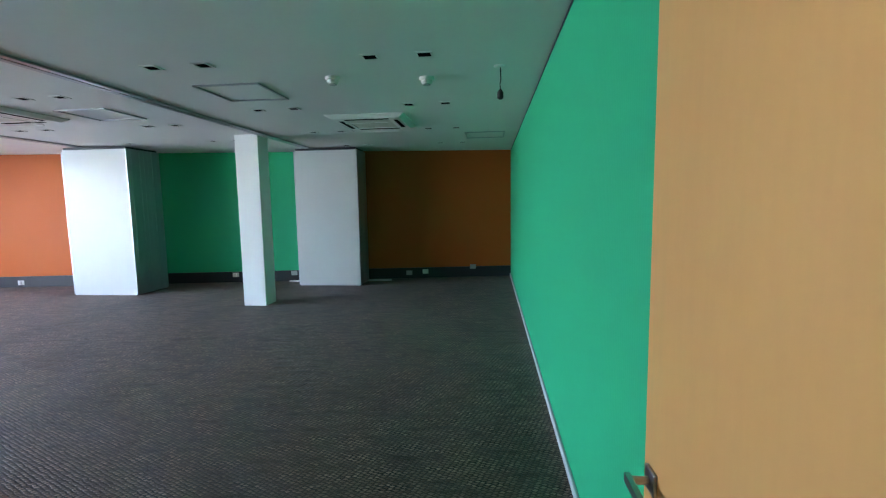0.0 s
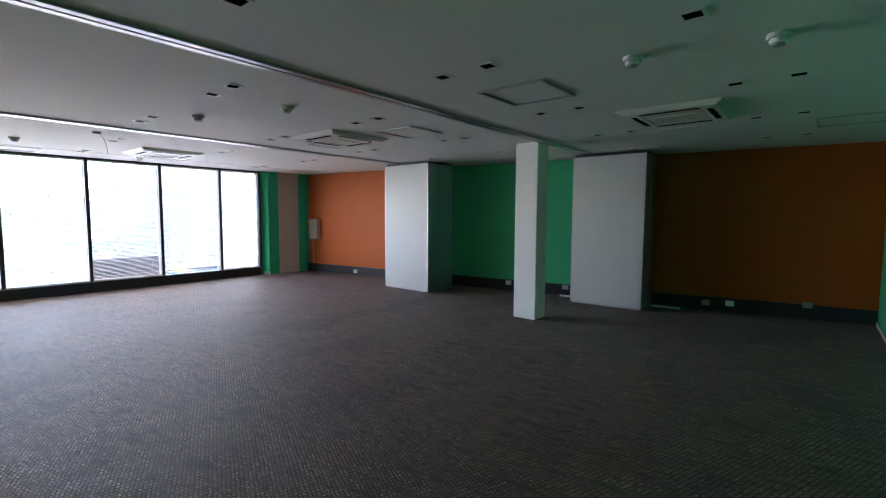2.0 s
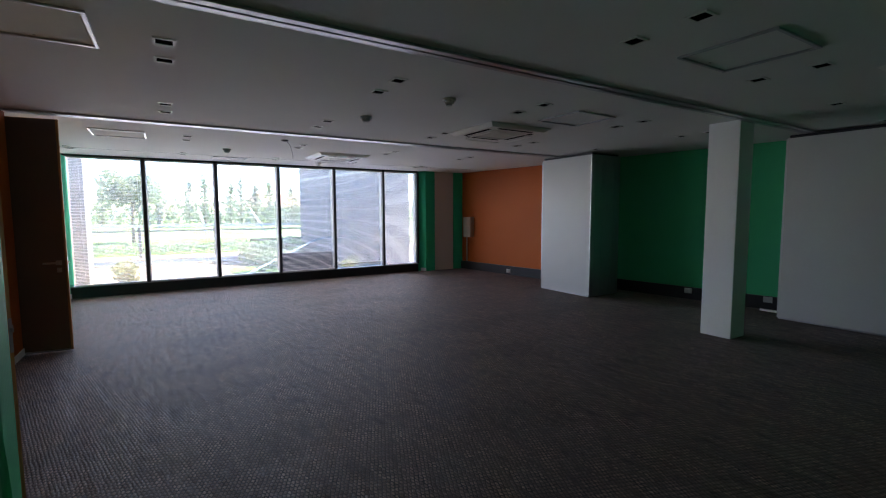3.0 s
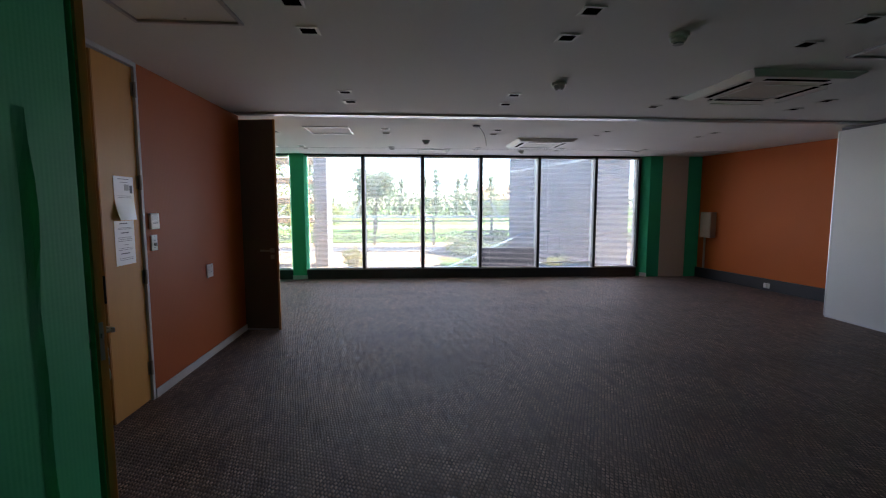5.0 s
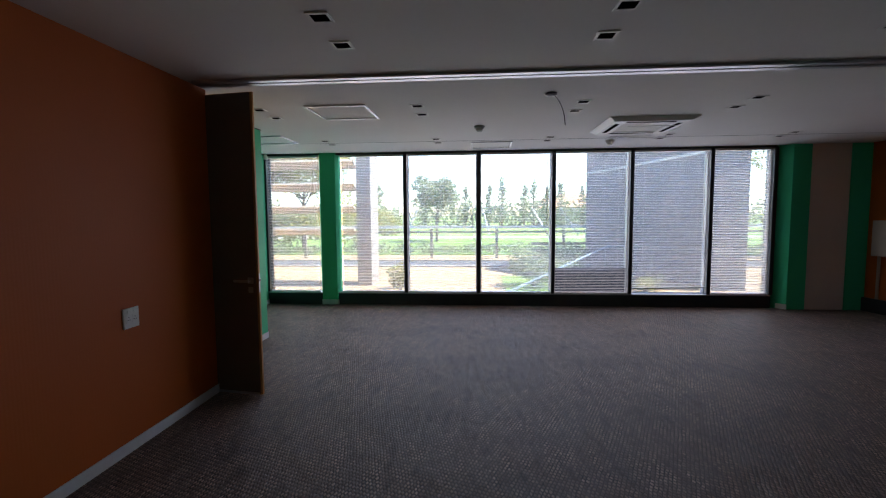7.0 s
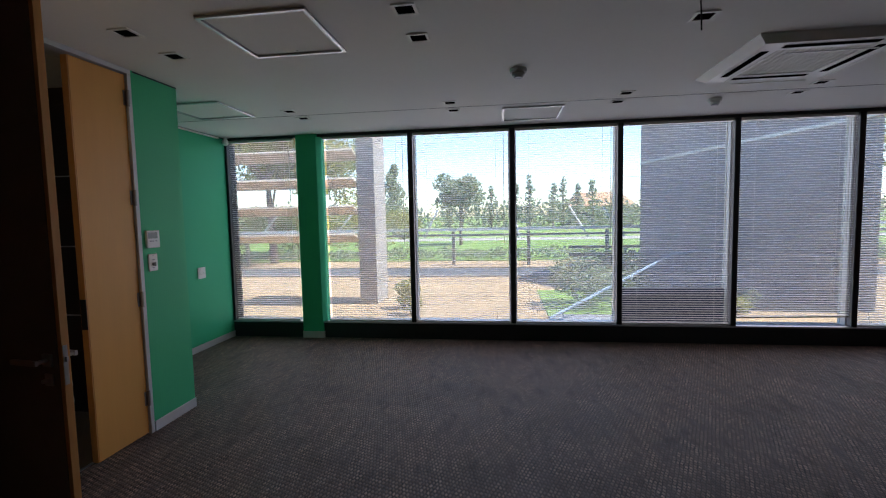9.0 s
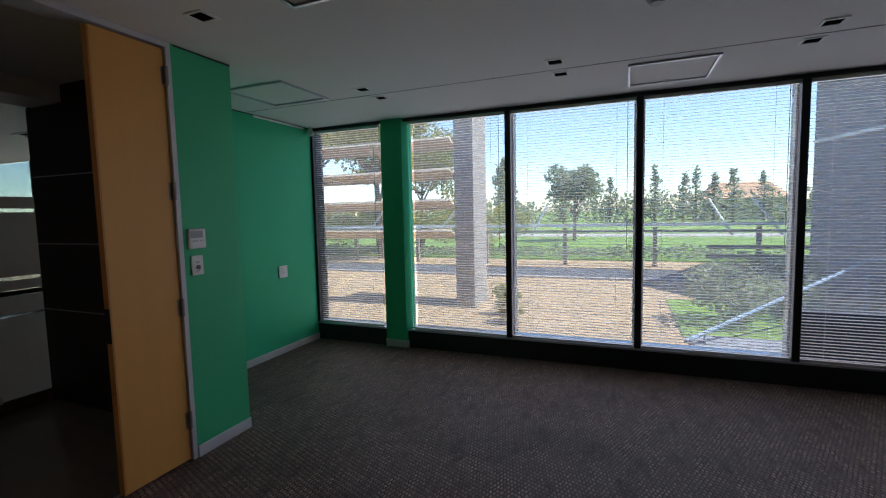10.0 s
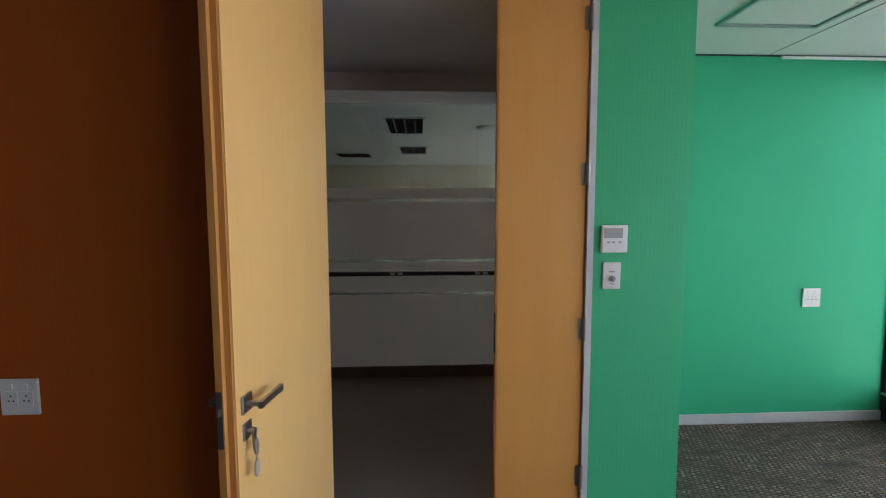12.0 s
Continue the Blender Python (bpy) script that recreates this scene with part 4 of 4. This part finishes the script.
# sockets, plugs and a loose strip along the north skirting
ANG = math.degrees(math.atan(0.154))
for x, z, kind in ((-8.5, 0.09, 1), (-0.62, 0.13, 1), (-0.95, 0.11, 0), (0.35, 0.21, 0), (-3.25, 0.16, 0), (-4.4, 0.15, 1)):
    s = thing("skirting_socket", "white socket outlet on the charcoal skirting trunking", "socket", pose(x, far_y(x) - 0.041, z, 0, 0, ANG), "skirting sockets")
    piece("plate", PLASTIC if kind else GREYPLASTIC, ((-0.06, -0.012, -0.045), (0.06, -0.0005, 0.045)), parent=s, bevel=0.003)
    if kind:
        piece("plug", PLASTIC, ((-0.03, -0.05, -0.03), (0.03, -0.0125, 0.03)), parent=s, bevel=0.006)
bm = bmesh.new()
box(bm, (-1.0, -0.02, 0.0), (1.05, 0.02, 0.028), pose(-2.3, 9.24, 0.0, 0, 0, 5))
tagged(part("floor_strip", bm, WHITE), "loose white trunking strip lying on the carpet", "trunking")

# camera and conduit at the top of the window bay
cctv = thing("security_camera", "small white security camera under the ceiling", "camera", pose(-10.22, NOOK + 0.07, H - 0.005))
bm = bmesh.new()
rod(bm, (0, 0, -0.03), (0, 0, 0), 0.02, 12)
part("mount", bm, PLASTIC, cctv)
bm = bmesh.new()
lathe(bm, [(0.02, -0.1), (0.036, -0.085), (0.036, -0.045), (0.026, -0.031)], 14)
part("housing", bm, PLASTIC, cctv)
bm = bmesh.new()
rod(bm, (-10.15, NOOK + 0.02, H - 0.022), (-9.38, NOOK + 0.02, H - 0.022), 0.011, 8)
tagged(part("cable_conduit", bm, PLASTIC), "thin white conduit under the ceiling", "conduit")

# lifted edge of the wall covering at a seam
bm = bmesh.new()
rows = 14
prev = None
for j in range(rows + 1):
    z = 0.25 + 1.6 * j / rows
    lift = 0.006 + 0.014 * max(0, math.sin((z - 1.2) / 0.55 * math.pi)) + 0.004 * math.sin(z * 9)
    cur = [bm.verts.new((-2.43, FACE_A + 0.002, z)), bm.verts.new((-2.455, FACE_A + 0.003 + lift * 0.4, z)), bm.verts.new((-2.47, FACE_A + 0.003 + lift, z))]
    if prev:
        for k in range(2):
            bm.faces.new((prev[k], prev[k + 1], cur[k + 1], cur[k]))
    prev = cur
bmesh.ops.solidify(bm, geom=bm.faces[:], thickness=0.0012)
setting(part("wall_south_a_seam", bm, GREEN), "peeling seam of the green wall covering", "wall covering")

# dark panelled end wall of the corridor
end = setting(piece("wall_corridor_end", ESPRESSO, ((-8.035, -2.42, 0), (-7.995, FACE_C - WA - 0.004, H + 0.015))), "dark brown panelled end wall of the corridor", "wall")
for z0, z1 in ((0.1, 0.795), (0.805, 1.345), (1.355, 1.895), (1.905, 2.45)):
    piece("panel", ESPRESSO, ((-7.994, -2.41, z0), (-7.982, FACE_C - WA - 0.02, z1)), parent=end, bevel=0.002)
for z in (0.8, 1.35, 1.9):
    piece("joint_strip", STEEL, ((-7.9945, -2.41, z - 0.0045), (-7.984, FACE_C - WA - 0.02, z + 0.0045)), parent=end)

# charcoal strips paint the dark of a shadow gap along the head of the green walls
for a, b in (((EAST - 0.003, 0.9, H - 0.022), (EAST - 0.0005, 9.95, H - 0.002)), ((-8.18, FACE_C + 0.0005, H - 0.012), (-7.76, FACE_C + 0.003, H - 0.002)), ((-10.3, NOOK + 0.0005, H - 0.012), (-8.2, NOOK + 0.003, H - 0.002))):
    setting(piece("trim", CHARCOAL, (a, b)), "thin charcoal strip painted as a shadow line between wall and ceiling", "trim")

# ---- outside ----
G = -0.14
bm = bmesh.new()
prism(bm, [(-900, -700), (400, -700), (400, 700), (-900, 700)], G - 0.6, G)
setting(part("ground", bm, GRASS), "dry green ground running to the horizon", "ground")
setting(piece("pavement", PAVING, ((-16.7, -30, G - 0.1), (-10.53, 30, G + 0.04))), "sandy brick paving in sunlight", "pavement")
setting(piece("kerb", PALECON, ((-16.88, -30, G - 0.1), (-16.703, 30, G + 0.07))), "pale concrete kerb", "kerb")
setting(piece("road", ASPHALT, ((-19.0, -60, G - 0.1), (-16.885, 60, G + 0.004))), "dark asphalt drive", "road")
setting(piece("far_road", PALECON, ((-37.5, -80, G - 0.1), (-34.2, 80, G + 0.006))), "pale concrete drive beyond the lawn", "road")
bm = bmesh.new()
K = 60
prev = None
for i in range(K + 1):
    y = -420 + 840 * i / K
    hgt = 7 + 5 * math.sin(i * 0.23) + 2.0 * math.sin(i * 0.71 + 1)
    cur = [bm.verts.new((-420, y, G - 1)), bm.verts.new((-470, y, hgt)), bm.verts.new((-560, y, G - 1))]
    if prev:
        for k in range(2):
            bm.faces.new((prev[k], prev[k + 1], cur[k + 1], cur[k]))
    prev = cur
setting(part("backdrop", bm, DRYHILL), "dry yellow hills on the horizon", "hills")

# outside pillar with sunshade louvres
setting(piece("outside_pillar", PALECON, ((-13.66, -0.52, G), (-12.92, -0.18, 4.0)), bevel=0.01), "tall pale concrete pillar outside the windows", "column")
ls = setting(new("sunshade"), "horizontal sunshade louvre blades beside the pillar", "sunshade")
for k in range(5):
    piece("blade", TANBLADE, ((-0.19, -9.0, -0.025), (0.19, -0.53, 0.025)), parent=ls, m=pose(-12.93, 0, 3.2 - 0.51 * k, 0, -22), bevel=0.006)

# grey neighbouring wing
ux, uy = 3.52 / 4.289, 2.45 / 4.289
setting(new("neighbour_wing"), "tall grey rendered wall of the neighbouring wing, in shade", "building")
wing = bpy.data.objects["neighbour_wing"]
bm = bmesh.new()
prism(bm, [(-16.02, 5.35), (-12.5, 7.8), (-17.5, 9.9), (-20.5, 7.2)], G, 4.7)
part("wing_wall", bm, CONCRETE, wing)
mw = pose(-16.02, 5.35, 0, 0, 0, math.degrees(math.atan2(uy, ux)))
# White strip paints a streak of sunlight across the shaded wall.
bm = bmesh.new()
box(bm, (0.0, -0.03, -0.028), (4.29, -0.003, 0.028), mw @ pose(0, 0, 2.66, 0, -3.6, 0))
part("band", bm, WHITE, wing, "thin white sloping streak, sunlight painted on the wall")
piece("wall_joint", CHARCOAL, ((0.02, -0.004, 0.78), (4.27, -0.001, 0.80)), parent=wing, m=mw)

# stair rail and shrubs below the wing
rail = thing("stair_rail", "blue-grey steel handrail sloping beside the steps", "handrail", Matrix())
bm = bmesh.new()
rod(bm, (-11.4, 2.8, 0.02), (-13.6, 5.24, 0.74), 0.024)
part("handrail", bm, BLUEPAINT, rail)
bm = bmesh.new()
rod(bm, (-13.6, 5.24, 0.74), (-14.2, 6.2, 0.76), 0.024)
part("handrail", bm, BLUEPAINT, rail)
for x, y, z in ((-11.6, 3.02, 0.08), (-12.5, 4.02, 0.38), (-13.6, 5.24, 0.74), (-14.15, 6.12, 0.75)):
    bm = bmesh.new()
    rod(bm, (x, y, G), (x, y, z), 0.016)
    part("rail_post", bm, BLUEPAINT, rail)
guard = thing("guard_rail", "thin pale steel guard rail along the wing wall", "railing", Matrix())
for x, y in ((-13.43, 6.25), (-12.93, 7.22), (-12.84, 7.4)):
    bm = bmesh.new()
    rod(bm, (x, y, G + 0.02), (x, y, 0.74), 0.014)
    part("rail_post", bm, ALU, guard)
for z in (0.75, 0.3):
    bm = bmesh.new()
    rod(bm, (-13.5, 6.12, z), (-12.8, 7.48, z), 0.012)
    part("rail_bar", bm, ALU, guard)
setting(piece("lawn_patch", LAWN, ((-14.5, 2.85, G + 0.041), (-12.0, 4.6, G + 0.06))), "small bright lawn patch by the paving", "lawn")
setting(piece("landing", CONCRETE, ((-11.95, 2.9, G + 0.0), (-10.56, 4.9, G + 0.1)), bevel=0.01), "blue-grey concrete landing at the foot of the handrail", "landing")
setting(piece("verge", PAVING, ((-20.95, -60, G - 0.1), (-19.005, 60, G + 0.02))), "dry sandy verge beyond the drive", "verge")
setting(piece("lawn", LAWN, ((-33.7, -60, G + 0.005), (-21.2, 60, G + 0.03))), "bright green sunlit lawn", "lawn")


def leaves(bm, centre, spread, count, size, rnd, hollow=0.0):
    """Small bent leaf clumps scattered in an uneven cloud."""
    c = Vector(centre)
    for _ in range(count):
        while True:
            p = Vector((rnd.uniform(-1, 1), rnd.uniform(-1, 1), rnd.uniform(-1, 1)))
            if hollow <= p.length <= 1:
                break
        q = Euler((rnd.uniform(0, 6.3), rnd.uniform(0, 6.3), rnd.uniform(0, 6.3))).to_matrix()
        s = size * rnd.uniform(0.6, 1.4)
        o = c + Vector((p.x * spread[0], p.y * spread[1], p.z * spread[2]))
        v = [bm.verts.new(o + q @ Vector(k) * s) for k in ((-0.5, 0, 0), (0, -0.32, 0.12), (0.5, 0, 0), (0, 0.32, 0.12))]
        bm.faces.new((v[0], v[1], v[2]))
        bm.faces.new((v[0], v[2], v[3]))


def tree(x, y, h, r, label, seed, kind="round", leaf=LEAF, size=0.22, n=900, group="trees outside"):
    rnd = random.Random(seed)
    t = thing("tree", label, "tree", pose(x, y, G), group)
    bm = bmesh.new()
    lean = rnd.uniform(-0.03, 0.03)
    top = h * (0.6 if kind == "round" else 0.9)
    rod(bm, (0, 0, 0), (lean * h, 0, top * 0.55), 0.025 * h, 8, 0.017 * h)
    rod(bm, (lean * h, 0, top * 0.55), (lean * h * 1.6, 0, top), 0.017 * h, 8, 0.006 * h)
    tips = []
    for k in range(9 if kind == "round" else 5):
        a, z = k * 2.4 + rnd.random(), top * rnd.uniform(0.45, 0.95)
        reach = r * rnd.uniform(0.5, 0.95) if kind == "round" else r * 0.6
        tip = (reach * math.cos(a), reach * math.sin(a), z + (h - z) * rnd.uniform(0.3, 0.8))
        rod(bm, (lean * h * z / top, 0, z), tip, 0.008 * h, 6, 0.003 * h)
        tips.append(tip)
    part("trunk", bm, BARK, t)
    bm = bmesh.new()
    if kind == "round":
        for tip in tips:
            leaves(bm, tip, (r * 0.5, r * 0.5, r * 0.42), n // len(tips), size, rnd)
        leaves(bm, (0, 0, h * 0.72), (r * 0.7, r * 0.7, h * 0.22), n // 4, size, rnd, 0.4)
    else:
        for k in range(8):
            f = k / 7
            w = r * (0.5 + 0.9 * math.sin(math.pi * min(1, f + 0.12))) * rnd.uniform(0.75, 1.1)
            leaves(bm, (rnd.uniform(-0.2, 0.2) * r, rnd.uniform(-0.2, 0.2) * r, h * (0.18 + 0.74 * f)), (w * 0.7, w * 0.7, h * 0.1), n // 8, size, rnd)
    part("crown", bm, leaf, t)


tree(-30.0, -0.25, 4.1, 1.3, "broad young tree standing on the lawn", 1, size=0.19, n=2200)
tree(-21.5, 15.6, 6.6, 1.9, "broad leafy tree beyond the neighbouring wing", 12, leaf=LEAFY, size=0.2, n=1300)
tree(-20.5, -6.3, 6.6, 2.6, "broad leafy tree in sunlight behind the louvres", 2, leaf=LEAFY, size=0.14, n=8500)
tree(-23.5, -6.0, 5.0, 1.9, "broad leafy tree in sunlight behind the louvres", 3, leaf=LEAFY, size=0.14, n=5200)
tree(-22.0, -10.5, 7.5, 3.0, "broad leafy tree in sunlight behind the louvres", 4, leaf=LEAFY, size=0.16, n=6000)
tree(-44.0, -7.6, 6.2, 1.3, "dark pointed conifer beyond the lawn", 5, "tall", size=0.3, n=1200)
for k, (y, h) in enumerate(((0.6, 5.3), (3.7, 5.6), (5.3, 6.3), (8.1, 5.4), (9.7, 6.1), (11.1, 5.3), (12.6, 5.7), (16, 5.2), (21, 5.0), (-4.5, 4.8), (-12, 5.5), (27, 5.5), (34, 5.0))):
    tree(-62 - 2 * math.sin(k * 1.9), y, h, 0.95, "slim poplar in the far row of trees", 10 + k, "tall", size=0.34, n=300, group="far row of poplars")
bm = bmesh.new()
rnd = random.Random(77)
for k in range(60):
    leaves(bm, (-66 + rnd.uniform(-5, 5), -45 + 1.9 * k, 1.0 + rnd.uniform(0, 0.6)), (2.2, 2.0, rnd.uniform(1.2, 2.4)), 150, 0.55, rnd)
tagged(part("far_bushes", bm, LEAF), "low dark bushes along the far boundary", "bushes", kind="stuff")
bm = bmesh.new()
for k in range(44):
    y = -22 + k * 1.0
    if not 5.2 < y < 8:
        leaves(bm, (-21.9 + rnd.uniform(-0.3, 0.3), y, 0.08), (0.7, 0.62, rnd.uniform(0.15, 0.3)), 170, 0.13, rnd)
garden = bmesh.new()
for k in range(34):
    leaves(garden, (-23.5 + rnd.uniform(-1.6, 1.6), -17 + 0.45 * k, 0.7 + rnd.uniform(0, 0.9)), (0.9, 0.8, rnd.uniform(0.6, 1.0)), 260, 0.17, rnd)
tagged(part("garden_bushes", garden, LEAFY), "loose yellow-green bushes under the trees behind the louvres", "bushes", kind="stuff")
tagged(part("low_hedge", bm, LEAF), "low clipped hedge along the drive", "hedge", kind="stuff")
for x, y, rr, hh, n, lf, label in ((-12.9, 3.5, 0.6, 0.55, 900, LEAF, "grey-green shrub by the handrail"), (-13.6, 4.3, 0.55, 0.45, 700, LEAF, "grey-green shrub by the handrail"), (-12.6, 0.4, 0.18, 0.4, 150, LEAFY, "small yellow-green plant by the pillar"), (-12.6, 6.0, 0.2, 0.24, 160, LEAF, "small yellow-green plant below the wing"), (-12.3, 5.7, 0.2, 0.22, 160, LEAFY, "small yellow-green plant below the wing"), (-12.1, 0.62, 0.2, 0.42, 200, LEAFY, "dry yellow-green plant by the pillar"), (-15.2, 4.6, 0.7, 0.6, 900, LEAF, "grey-green shrub by the wing")):
    s = thing("shrub", label, "shrub", pose(x, y, G + 0.03))
    bm = bmesh.new()
    for k in range(6):
        a = k * 1.05
        rod(bm, (0, 0, 0), (rr * 0.6 * math.cos(a), rr * 0.6 * math.sin(a), hh * rnd.uniform(0.7, 1.2)), 0.012, 5, 0.005)
    part("stems", bm, BARK, s)
    bm = bmesh.new()
    for k in range(6):
        a = k * 1.05
        leaves(bm, (rr * 0.55 * math.cos(a), rr * 0.55 * math.sin(a), hh * rnd.uniform(0.6, 1.1)), (rr * 0.5, rr * 0.5, hh * 0.5), n // 6, 0.085, rnd)
    part("foliage", bm, lf, s)

# timber fence with a white top rail
fence = thing("fence", "timber post fence with a white top rail along the drive", "fence", Matrix())
ys = [-24 + 2.45 * k for k in range(20)]
for y in ys:
    piece("post", TIMBER, ((-19.71, y - 0.05, G), (-19.6, y + 0.05, 1.0)), parent=fence)
piece("top_rail", WHITE, ((-19.59, ys[0], 1.02), (-19.53, ys[-1], 1.11)), parent=fence)
piece("rail", PALECON, ((-19.59, ys[0], 0.85), (-19.55, ys[-1], 0.92)), parent=fence)
for z in (0.15, 0.4):
    piece("rail", TIMBER, ((-19.59, 4.2, z), (-19.55, 7.6, z + 0.1)), parent=fence)
for y, dy in ((-6.4, 0.9), (-3.6, 0.9), (-0.4, 0.5), (2.6, -0.25), (4.7, -0.6), (5.8, -0.7)):
    bm = bmesh.new()
    rod(bm, (-20.0, y - dy * 0.3, 0.75), (-20.0, y + dy * 0.7, 1.75), 0.035, 8)
    part("leaning_pole", bm, WHITE, fence, "slim white leaning pole")
# far house
hs = thing("house", "low house with a terracotta roof beyond the trees", "house", pose(-72, 15.5, G))
piece("wall", CREAM, ((-3, -4, 0), (3, 4, 2.6)), parent=hs)
bm = bmesh.new()
v = [bm.verts.new(p) for p in ((-3.5, -4.5, 2.6), (3.5, -4.5, 2.6), (3.5, 4.5, 2.6), (-3.5, 4.5, 2.6), (0, -3, 4.6), (0, 3, 4.6))]
for f in ((3, 2, 1, 0), (0, 1, 4), (1, 2, 5, 4), (2, 3, 5), (3, 0, 4, 5)):
    bm.faces.new([v[i] for i in f])
part("roof", bm, ROOF, hs)
for y in (-2, 2):
    piece("window", BLACK, ((3.001, y - 0.6, 0.9), (3.03, y + 0.6, 2.0)), parent=hs)
